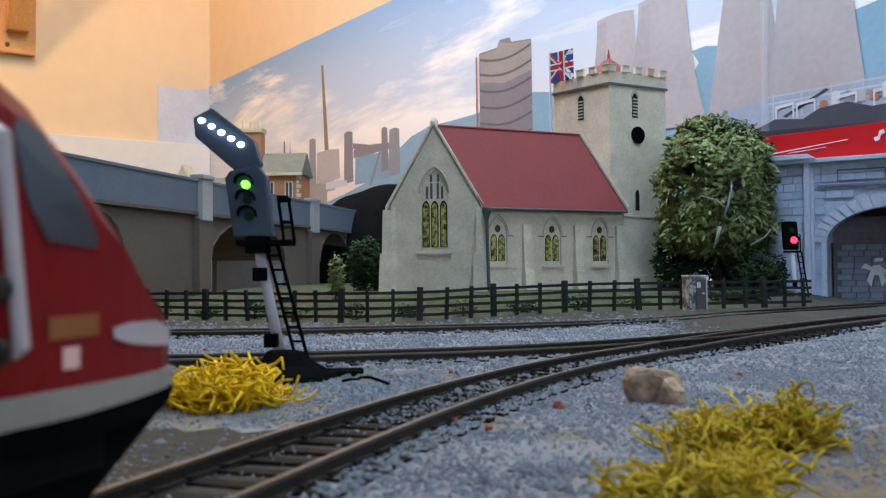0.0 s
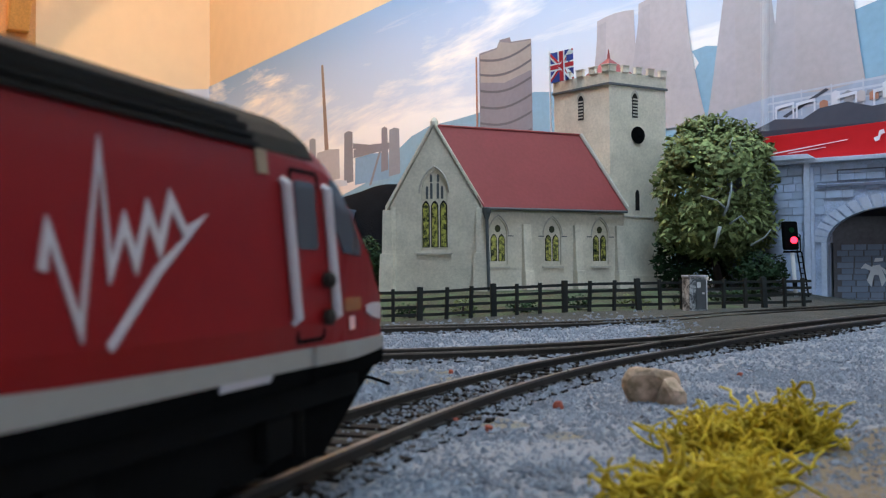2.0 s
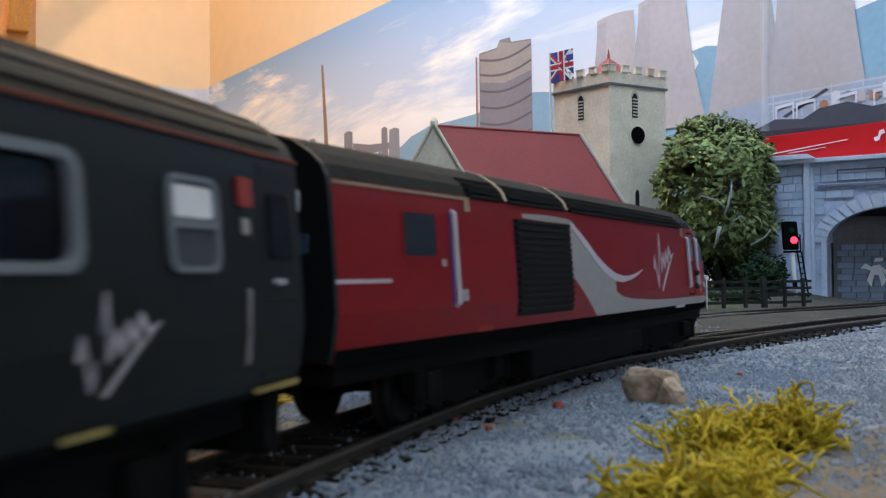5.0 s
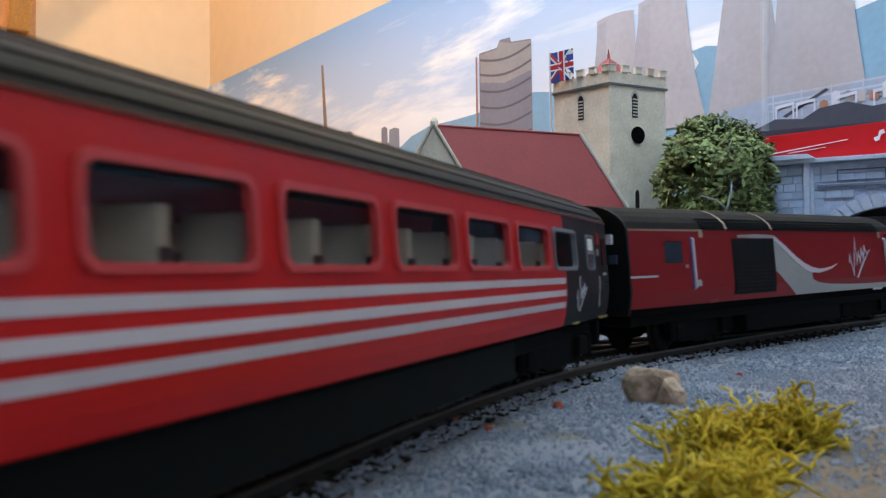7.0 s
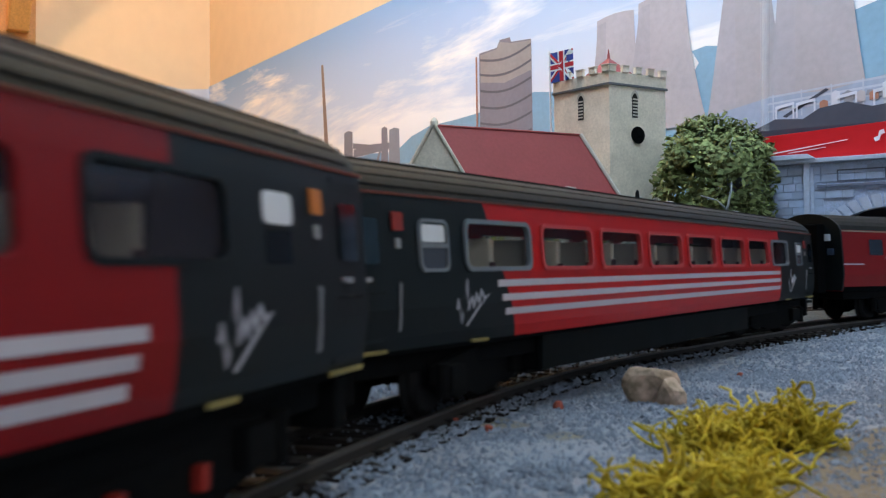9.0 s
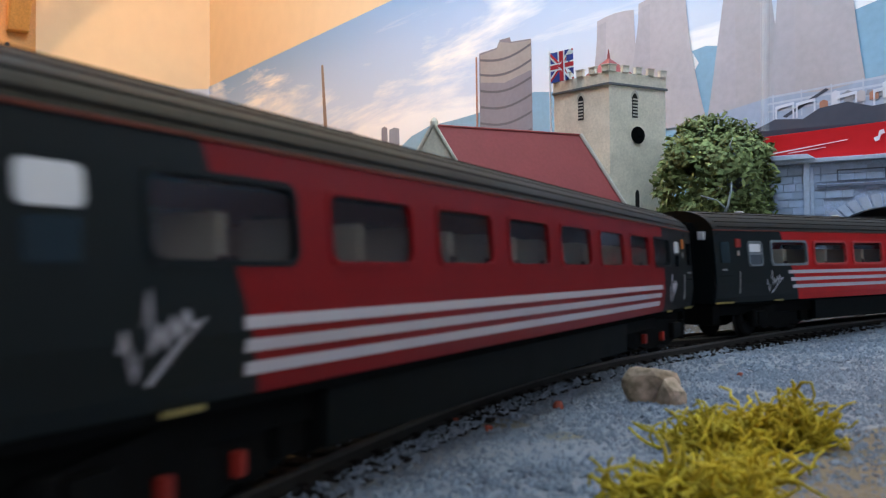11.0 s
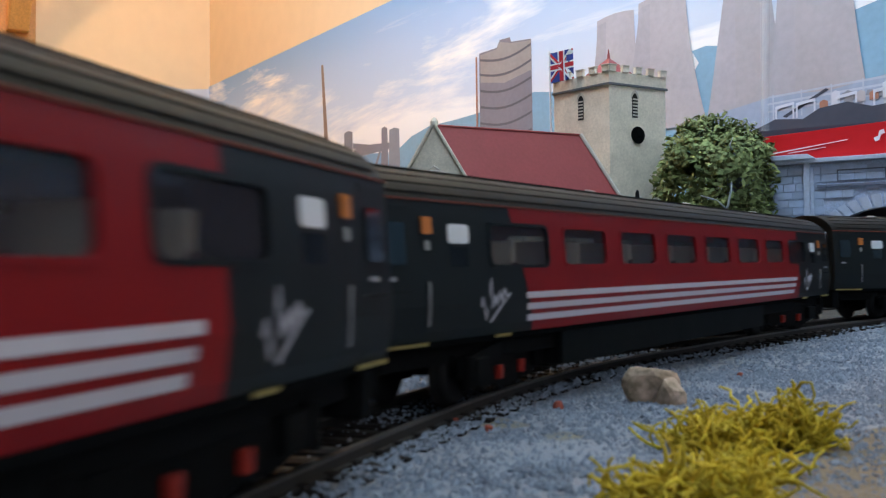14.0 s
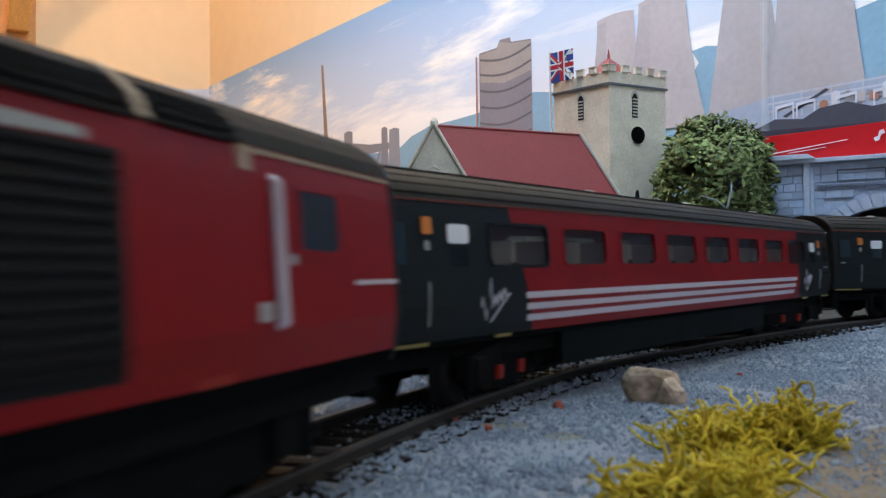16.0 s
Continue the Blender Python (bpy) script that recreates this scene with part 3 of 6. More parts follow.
def smooth_line(points, step=4.0):
    """A smooth line through points, with headings."""
    pts = [Vector(p) for p in points]
    out = []
    for i in range(len(pts) - 1):
        p0, p1, p2, p3 = pts[max(i - 1, 0)], pts[i], pts[i + 1], pts[min(i + 2, len(pts) - 1)]
        n = max(2, int((p2 - p1).length / step))
        for k in range(n):
            t = k / n
            out.append(0.5 * (2 * p1 + (p2 - p0) * t + (2 * p0 - 5 * p1 + 4 * p2 - p3) * t * t + (3 * p1 - p0 - 3 * p2 + p3) * t ** 3))
    out.append(pts[-1])
    line = []
    for i, p in enumerate(out):
        d = out[min(i + 1, len(out) - 1)] - out[max(i - 1, 0)]
        line.append((p.x, p.y, p.z, math.atan2(d.y, d.x)))
    return line


def build_track(line, label, near):
    t = thing("railway_track", label, "track")
    for o in (8.6, -8.6):
        rail = part("rail", ribbon(line, o, 0.9, -2.6, -0.25), "rail", t, "dull brown rail")
        part("rail_foot", ribbon(line, o, 2.4, -2.6, -2.0), "rail", rail)
        part("rail_head", ribbon(line, o, 1.1, -0.55, 0.0), "rail_top", rail, "worn shiny rail head")
    run, last, spots = 0.0, None, []
    for x, y, z, h in line:
        if last is None or math.hypot(x - last[0], y - last[1]) >= 6.6:
            last = (x, y)
            spots.append((x, y, z, h))
    me = mesh("sleeper", bx(-1.7, -15.5, -4.2, 1.7, 15.5, -2.4), "sleeper", 0.3)
    chair = bx(-0.8, -1.7, -2.5, 0.8, 1.7, -1.8)
    near_spots = sorted(spots, key=lambda p: (p[0] - near[0]) ** 2 + (p[1] - near[1]) ** 2)
    for x, y, z, h in near_spots[:130]:
        ob = new("sleeper", me)
        ob.parent = t
        ob.matrix_basis = pose(x / 1000, y / 1000, z / 1000, 0, 0, math.degrees(h) + random.uniform(-2, 2))
    rest = []
    for x, y, z, h in near_spots[130:]:
        c, sn = math.cos(h), math.sin(h)
        rest.append(moved(bx(-1.7, -15.5, -4.2, 1.7, 15.5, -2.4), lambda a, b, d: (x + a * c - b * sn, y + a * sn + b * c, z + d)))
    if rest:
        part("far_sleepers", join(*rest), "sleeper", t, kind="stuff")
    fix = []
    for x, y, z, h in near_spots[:130]:
        c, sn = math.cos(h), math.sin(h)
        for o in (8.6, -8.6):
            fix.append(moved(chair, lambda a, b, d: (x + a * c - (b + o) * sn, y + a * sn + (b + o) * c, z + d)))
    part("rail_fixing", join(*fix), "sleeper", t, kind="stuff")
    return t


def back_y(x):
    return float(np.interp(x, [p[0] for p in BACK], [p[1] for p in BACK]))


def main_y(x):
    return float(np.interp(x, MAIN_X, MAIN_Y))


MAIN = [(TX[i], TY[i], TZ[i], HEAD[i]) for i in range(len(S)) if -1950 < S[i] < 1700 and i % 2 == 0]
LOOP = smooth_line([(-520, 262, 0), (-300, 274, 0), (-180, 281, 0), (-86, 289, 0), (-27, 301, 0), (20, 315, 0), (66, 336, 0.4), (112, 364, 1.2), (160, 402, 2.4), (212, 446, 3.6)])
BACK = smooth_line([(-640, 470, 0), (-380, 428, 0), (-127, 424, 0), (-40, 437, 0), (62, 461, 0.3), (120, 486, 1), (178, 522, 2.5), (240, 568, 3), (300, 622, 3), (352, 676, 3), (392, 722, 3)])
MAIN_X, MAIN_Y = [p[0] for p, s in zip(MAIN, range(len(MAIN))) if 0 < p[0] < 300 and p[1] > 150], [p[1] for p in MAIN if 0 < p[0] < 300 and p[1] > 150]
build_ground()
build_track(MAIN, "curved main line of brown rails on black sleepers", (60, 260))
build_track(LOOP, "loop line of brown rails joining the main line", (0, 300))
build_track(BACK, "back line of brown rails running into the tunnel", (0, 440))


def build_grains():
    """Loose ballast: small broken stones lying on the board and between the sleepers."""
    rng = np.random.default_rng(7)
    base_v = np.array([(1, 0, 0), (-1, 0, 0), (0, 1, 0), (0, -1, 0), (0, 0, 1), (0, 0, -0.6)], float)
    base_f = np.array([(0, 2, 4), (2, 1, 4), (1, 3, 4), (3, 0, 4), (2, 0, 5), (1, 2, 5), (3, 1, 5), (0, 3, 5)])
    lo = np.array([[p[0], p[1]] for p in MAIN[::2] + LOOP[::2] + BACK[::2]])

    def lay(n, x0, x1, y0, y1, r0, r1):
        p = np.column_stack([rng.uniform(x0, x1, n), rng.uniform(y0, y1, n)])
        a = p[:, 0] / np.maximum(p[:, 1], 1)
        p = p[(a > -0.62) & (a < 0.62)]
        fence = np.interp(p[:, 0], FENCE_X, FENCE_Y)
        p = p[p[:, 1] < fence - 14]
        by, my = np.interp(p[:, 0], [q[0] for q in BACK], [q[1] for q in BACK]), np.interp(p[:, 0], MAIN_X, MAIN_Y)
        p = p[((p[:, 1] < by - 6) | (rng.random(len(p)) < 0.4)) & ~((p[:, 0] > 105 + rng.normal(0, 14, len(p))) & (p[:, 1] > my))]
        d = np.array([np.min((lo[:, 0] - q[0]) ** 2 + (lo[:, 1] - q[1]) ** 2) for q in p]) ** 0.5
        keep = (d > 14) | ((d < 7.4) & (rng.random(len(p)) < np.where(p[:, 1] < 260, 0.35, 0.8))) | ((d > 10.5) & (rng.random(len(p)) < 0.7))
        p, d = p[keep], d[keep]
        tuft = ((p[:, 1] < 205) & (0.75 * (p[:, 0] - 52) > (p[:, 1] - 150)) & (p[:, 0] > 40)) & (rng.random(len(p)) < 0.6)
        p, d = p[~tuft], d[~tuft]
        bare = np.array([scatter(x, y) for x, y in p], bool) & (rng.random(len(p)) < 0.72)
        p, d = p[~bare], d[~bare]
        bare = np.array([behind(x, y) for x, y in p], bool) & (rng.random(len(p)) < 0.86)
        p, d = p[~bare], d[~bare]
        r = rng.uniform(r0, r1, len(p)) * np.where(d < 10, 0.8, 1.0)
        z = np.array([gz(x, y) for x, y in p]) + r * 0.05 + np.where(d < 7.4, 0.8, np.where(d < 16, 0.6, 0.0))
        return p, r, z

    sets = [lay(62000, -110, 150, 70, 260, 0.3, 0.68), lay(36000, -210, 230, 240, 500, 0.5, 1.1), lay(5000, -330, 330, 430, 640, 0.8, 1.6), lay(420, -34, 14, 216, 262, 0.9, 1.9), lay(900, -60, 110, 120, 330, 0.8, 1.3)]
    p, r, z = (np.concatenate([s[i] for s in sets]) for i in range(3))
    n = len(p)
    v = base_v[None] * rng.uniform(0.55, 1.3, (n, 6, 1)) + rng.normal(0, 0.16, (n, 6, 3))
    v[:, :, 2] *= 0.75
    th = rng.uniform(0, math.tau, n)
    c, s = np.cos(th)[:, None], np.sin(th)[:, None]
    x, y = v[:, :, 0] * c - v[:, :, 1] * s, v[:, :, 0] * s + v[:, :, 1] * c
    vv = np.stack([x * r[:, None] + p[:, :1], y * r[:, None] + p[:, 1:], v[:, :, 2] * r[:, None] + z[:, None]], 2).reshape(-1, 3) * 0.001
    ff = (base_f[None] + (np.arange(n) * 6)[:, None, None]).reshape(-1, 3)
    me = bpy.data.meshes.new("loose_ballast")
    me.from_pydata(vv.tolist(), [], ff.tolist())
    me.materials.append(M["grain"])
    tagged(new("loose_ballast", me), "loose blue-grey ballast chippings between and beside the tracks", "ballast", kind="stuff")


build_grains()

# ---- church ----
# Plan corners of the nave (mm): near corner, and the ways along its long side and its gable end.
NAVE = Vector((28.0, 700.0, 0))
LONG, GABLE = Vector((120.5, 56.0, 0)), Vector((-69.0, 17.2, 0))
BASE_Z, EAVE_Z, RIDGE_Z = 4.0, 76.5, 137.0


def build_church():
    c = thing("church", "pale stone church with dark red roof and square battlemented tower", "church", mm(0, 0, 0))
    ln, gn = LONG.length, GABLE.length
    le, ge = LONG / ln, GABLE / gn
    out_l = Vector((le.y, -le.x, 0))
    out_g = Vector((-ge.y, ge.x, 0)) * -1
    if out_g.y > 0:
        out_g = -out_g

    def long_wall(p, q, d):
        v = NAVE + le * p - out_l * d
        return (v.x, v.y, q)

    def gable_wall(p, q, d):
        v = NAVE + ge * p - out_g * d
        return (v.x, v.y, q)

    # long side with three pointed windows
    wins = [16.0, 64.5, 109.5]
    wins = [w * ln / 133 for w in wins]
    holes = [gothic(w, 31, 15.5, 36) for w in wins]
    wall = part("wall", slab([(0, BASE_Z), (ln, BASE_Z), (ln, EAVE_Z), (0, EAVE_Z)], 0, 3, long_wall, holes), "stone", c, "rendered long wall")
    for w in wins:
        pane = part("window", slab(gothic(w, 30, 16, 37), 1.4, 2.0, long_wall), "stone", c, "pointed two-light window with yellow glass")
        for dx in (-3.4, 3.4):
            part("leading", slab(gothic(w + dx, 33.6, 5.6, 21), 1.2, 1.7, long_wall), "slot", pane)
            part("light", slab(gothic(w + dx, 34, 4.4, 19.5), 0.9, 1.6, long_wall), "stained", pane, "yellow green leaded light")
        part("top_light", slab([(w + 2.4 * math.cos(a * math.tau / 10), 58.6 + 2.9 * math.sin(a * math.tau / 10)) for a in range(10)], 0.9, 1.6, long_wall), "stained_red", pane)
        hood = gothic(w, 50, 17.6, 19)[2:]
        part("hood_mould", tube([long_wall(p, q, -0.3) for p, q in hood], 0.55, 6), "stone_dark", pane)
        part("sill", slab([(w - 9.5, 28.2), (w + 9.5, 28.2), (w + 9.5, 29.4), (w - 9.5, 29.4)], -1.0, 0.5, long_wall), "stone_dark", pane)
        for dx in (-10.6, 10.6):
            part("string_course", slab([(w + dx - 2.4, 52.6), (w + dx + 2.4, 52.6), (w + dx + 2.4, 53.4), (w + dx - 2.4, 53.4)], -0.5, 0.2, long_wall), "lead", c)
    for u in (3.0, 40.0, 87.0, 127.0):
        u = u * ln / 133
        part("buttress", moved(bx(-3.4, 0, BASE_Z, 3.4, 6, 62), lambda x, y, z: long_wall(u + x, z, -y * (1 if z < 40 else 0.45))), "stone", c, bevel=0.4)
        part("buttress_foot", moved(bx(-4.0, 0, BASE_Z, 4.0, 8.5, 26), lambda x, y, z: long_wall(u + x, z, -y * (1 if z < 20 else 0.75))), "stone", c, bevel=0.4)
    # gable end with its great window
    half_g = gn / 2
    hole = gothic(half_g, 42, 21, 62)
    part("wall", slab([(0, BASE_Z), (gn, BASE_Z), (gn, EAVE_Z), (half_g, RIDGE_Z + 1), (0, EAVE_Z)], 0, 3, gable_wall, [hole]), "stone", c, "rendered gable end wall")
    big = part("window", slab(gothic(half_g, 41, 22, 64), 1.6, 2.2, gable_wall), "stone", c, "tall pointed three-light window with yellow glass")
    for dx in (-7, 0, 7):
        part("leading", slab(gothic(half_g + dx, 44.6, 5.8, 36), 1.3, 1.8, gable_wall), "slot", big)
        part("light", slab(gothic(half_g + dx, 45, 4.2, 34), 1.0, 1.7, gable_wall), "stained", big, "yellow green leaded light")
    for dx, z, h in ((-6, 82, 10), (-2.6, 82, 12.5), (2.6, 82, 12.5), (6, 82, 10), (-2.8, 95, 6), (2.8, 95, 6)):
        part("tracery_light", slab(gothic(half_g + dx, z, 1.8, h), 1.0, 1.7, gable_wall), "lead", big)
    part("hood_mould", tube([gable_wall(p, q, -0.3) for p, q in gothic(half_g, 70, 24, 37)[2:]], 0.7, 6), "stone_dark", big)
    part("sill", slab([(half_g - 14, 39), (half_g + 14, 39), (half_g + 14, 40.4), (half_g - 14, 40.4)], -1.2, 0.5, gable_wall), "stone_dark", big)
    # raked copings on the gable
    for a, b in (((-3.5, EAVE_Z - 4), (half_g, RIDGE_Z + 1.5)), ((gn + 3.5, EAVE_Z - 4), (half_g, RIDGE_Z + 1.5))):
        part("coping", slab([a, b, (b[0], b[1] + 4.0), (a[0], a[1] + 4.6)], -1.4, 5, gable_wall), "stone", c, bevel=0.4)
    part("finial", moved(lathe([(3.4, 0), (3.2, 3), (1.8, 5.5), (0.4, 6.5)], 12), lambda x, y, z: tuple(Vector(gable_wall(half_g, RIDGE_Z + 1.5 + z, 1.5)) + Vector((x, y, 0)))), "stone", c)
    for u in (-1.5, gn + 1.5):
        part("buttress", moved(bx(-4.6, -1, BASE_Z, 4.6, 5, 74), lambda x, y, z: gable_wall(u + x * (1 if z < 40 else 0.8), z, -y * (1 if z < 40 else 0.6))), "stone", c, bevel=0.5)
        part("buttress_foot", moved(bx(-6.2, -1, BASE_Z, 6.2, 7, 40), lambda x, y, z: gable_wall(u + x * (1 if z < 30 else 0.85), z, -y * (1 if z < 30 else 0.8))), "stone", c, bevel=0.5)
    # back walls
    far = NAVE + GABLE
    part("wall", moved(bx(0, -3, BASE_Z, ln, 0, EAVE_Z), lambda x, y, z: tuple(far + le * x + out_l * y * -1) [:2] + (z,)), "stone", c)
    end = NAVE + LONG
    part("wall", slab([(0, BASE_Z), (gn, BASE_Z), (gn, EAVE_Z), (half_g, RIDGE_Z), (0, EAVE_Z)], 0, 3, lambda p, q, d: tuple(end + ge * p - le * d)[:2] + (q,)), "stone", c)
    # roof slopes
    for k in (0, 1):
        a0 = NAVE + (GABLE * k) + (out_l * 4.0 if k == 0 else out_l * -4.0)
        ridge = NAVE + GABLE / 2
        pts = []
        for along in (le * 2.0, le * (ln + 1)):
            pts += [Vector((*(a0 + along)[:2], EAVE_Z - 3.2)), Vector((*(ridge + along)[:2], RIDGE_Z))]
        v = [tuple(p) for p in pts] + [tuple(p + Vector((0, 0, 1.6))) for p in pts]
        part("roof", (v, [(0, 1, 3, 2), (4, 6, 7, 5), (0, 4, 5, 1), (2, 3, 7, 6), (0, 2, 6, 4), (1, 5, 7, 3)]), "tile", c, "smooth dark red roof slope")
    rr = NAVE + GABLE / 2
    part("ridge", tube([(*(rr + le * 2)[:2], RIDGE_Z + 1.6), (*(rr + le * ln)[:2], RIDGE_Z + 1.6)], 1.0, 8), "tile", c)
    part("gutter", tube([(*(NAVE + out_l * 4.6 + le * 1)[:2], EAVE_Z - 3.0), (*(NAVE + out_l * 4.6 + le * ln)[:2], EAVE_Z - 3.0)], 1.1, 8), "lead", c, "dark grey gutter")
    dp = NAVE + out_l * 9.6 + le * 1.0
    part("downpipe", tube([(dp.x, dp.y, EAVE_Z - 3), (dp.x, dp.y, EAVE_Z - 10), (dp.x + 1.6, dp.y, BASE_Z)], 1.25, 8), "lead", c, "dark grey downpipe")
    part("hopper", lathe([(1.4, EAVE_Z - 12), (3.4, EAVE_Z - 6), (3.6, EAVE_Z - 3)], 12, dp.x, dp.y), "lead", c)
    # raked flashing where the roof meets the tower
    fl = rr + le * (ln + 1)
    e0 = NAVE + out_l * 4 + le * (ln + 1)
    part("flashing", tube([(e0.x, e0.y, EAVE_Z), (fl.x, fl.y, RIDGE_Z + 2)], 1.8, 6), "stone_dark", c)
    # tower
    near, way_l, way_r = Vector((138.3, 760, 0)), Vector((-0.645, 0.764, 0)), Vector((0.869, 0.495, 0))
    tw, z_top = 62.0, 181.0
    corners = [near, near + way_r * tw, near + way_r * tw + way_l * tw, near + way_l * tw]

    def tower_ring(grow, z0, z1):
        mid = (corners[0] + corners[2]) / 2
        ring = [mid + (p - mid) * (1 + grow / (tw / 2)) for p in corners]
        v = [(p.x, p.y, z) for z in (z0, z1) for p in ring]
        return v, [(3, 2, 1, 0), (4, 5, 6, 7)] + [(k, (k + 1) % 4, (k + 1) % 4 + 4, k + 4) for k in range(4)]

    faces = [(near, way_l, Vector((-0.764, -0.645, 0))), (near, way_r, Vector((0.495, -0.869, 0)))]
    tower = part("tower", tower_ring(0, BASE_Z, z_top), "stone", c, "square rendered tower", bevel=0.6)
    part("string_course", tower_ring(1.3, z_top - 1.2, z_top + 0.6), "lead", tower)
    part("parapet", tower_ring(0.4, z_top + 0.6, z_top + 10), "stone", tower, bevel=0.3)
    part("tower_foot", tower_ring(2.4, BASE_Z, 22), "stone", tower, bevel=0.8)
    part("string_course", tower_ring(0.7, 70, 71.2), "stone_dark", tower)
    for k in range(4):
        a, b = corners[k], corners[(k + 1) % 4]
        d = (b - a) / tw
        nrm = Vector((d.y, -d.x, 0))
        for j in range(5):
            u = 3.2 + j * 13.9
            part("merlon", moved(bx(-3.4, -0.6, z_top + 10, 3.4, 2.6, z_top + 15), lambda x, y, z: tuple(a + d * (u + x) - nrm * (y - 1.0))[:2] + (z,)), "stone", tower, bevel=0.3)
            part("merlon_cap", moved(bx(-3.8, -1.1, z_top + 15, 3.8, 3.1, z_top + 16), lambda x, y, z: tuple(a + d * (u + x) - nrm * (y - 1.0))[:2] + (z,)), "stone_dark", tower)
    mid = (corners[0] + corners[2]) / 2
    ring = [mid + (p - mid) * 0.62 for p in corners]
    part("spire", ([(p.x, p.y, z_top + 8) for p in ring] + [(mid.x, mid.y, z_top + 30)], [(0, 1, 4), (1, 2, 4), (2, 3, 4), (3, 0, 4), (3, 2, 1, 0)]), "tile", tower, "low red pyramid roof")
    part("finial", moved(lathe([(1.6, z_top + 28), (1.2, z_top + 31), (0.4, z_top + 37)], 8), lambda x, y, z: (x + mid.x, y + mid.y, z)), "tile", tower)
    for (o, d, nrm), u_bell in zip(faces, (31.0, 27.5)):
        fn = lambda p, q, dd: tuple(o + d * p - nrm * dd)[:2] + (q,)
        bell = part("belfry_opening", slab(gothic(u_bell, 154, 6.2, 21), -0.25, 0.3, fn), "slot", tower, "louvred pointed belfry opening")
        for j in range(6):
            part("louvre", slab([(u_bell - 2.6, 155.4 + j * 2.7), (u_bell + 2.6, 155.4 + j * 2.7), (u_bell + 2.6, 156.6 + j * 2.7), (u_bell - 2.6, 156.6 + j * 2.7)], -0.9, 0.1, fn), "stone_dark", bell)
        part("hood_mould", tube([fn(p, q, -0.3) for p, q in gothic(u_bell, 164, 7.6, 13)[2:]], 0.5, 6), "stone_dark", bell)
    o, d, nrm = faces[1]
    fn = lambda p, q, dd: tuple(o + d * p - nrm * dd)[:2] + (q,)
    clock = part("clock", disc(30.0, 139.5, 6.9, -0.8, 0.2, 24, fn), "black", tower, "dark round clock dial")
    part("clock_rim", tube([fn(30.0 + 6.9 * math.cos(a * math.tau / 24), 139.5 + 6.9 * math.sin(a * math.tau / 24), -0.8) for a in range(25)], 0.5, 6), "black", clock)
    part("clock_pointer", slab([(29.7, 139), (30.3, 139), (30.3, 144.5), (29.7, 144.5)], -1.2, -0.9, fn), "black", clock)
    part("clock_pointer", slab([(30, 139.2), (33.6, 137.6), (33.8, 138.1), (30, 139.9)], -1.2, -0.9, fn), "black", clock)
    part("slit_window", slab(gothic(29.0, 76, 4.2, 17.5), -0.3, 0.3, fn), "slot", tower, "narrow dark pointed slit")
    for u in (2.0, tw - 2.0):
        part("buttress", moved(bx(-3, 0, BASE_Z, 3, 5, 88), lambda x, y, z: fn(u + x, z, -y * (1 if z < 50 else 0.3))), "stone", tower, bevel=0.4)
    return c


def build_flag():
    f = thing("flag", "red white and blue flag on white pole by the tower", "flag", mm(93.4, 792, -1.0))
    part("pole", tube([(1.6, 0, 9), (-0.4, 0, 216)], 0.8, 8), "white", f, "thin white pole")
    def cloth(p, q, d):
        return (-0.6 + p - q * 0.02, d + 0.9 * math.sin(p * 0.3), 188.0 + q + p * 0.22)
    fl = part("cloth", slab([(0, 0), (7, 0), (14, 0), (21, 0), (21, 26), (14, 26), (7, 26), (0, 26)], -0.15, 0.15, cloth), "flag_blue", f, "blue field with white and red crosses")
    def bar(poly, d, mt):
        part("cross", slab(poly, -d, -0.14, cloth), mt, fl)
    bar([(0, 0), (3.4, 0), (21, 22.6), (21, 26), (17.6, 26), (0, 3.4)], 0.3, "flag_white")
    bar([(21, 0), (17.6, 0), (0, 22.6), (0, 26), (3.4, 26), (21, 3.4)], 0.32, "flag_white")
    bar([(0, 0), (1.4, 0), (21, 24.8), (21, 26), (19.6, 26), (0, 1.2)], 0.4, "flag_red")
    bar([(21, 0), (19.6, 0), (0, 24.8), (0, 26), (1.4, 26), (21, 1.2)], 0.42, "flag_red")
    bar([(7.6, 0), (13.4, 0), (13.4, 26), (7.6, 26)], 0.5, "flag_white")
    bar([(0, 9.8), (21, 9.8), (21, 16.2), (0, 16.2)], 0.52, "flag_white")
    bar([(8.8, 0), (12.2, 0), (12.2, 26), (8.8, 26)], 0.6, "flag_red")
    bar([(0, 11.1), (21, 11.1), (21, 14.9), (0, 14.9)], 0.62, "flag_red")


build_church()
build_flag()

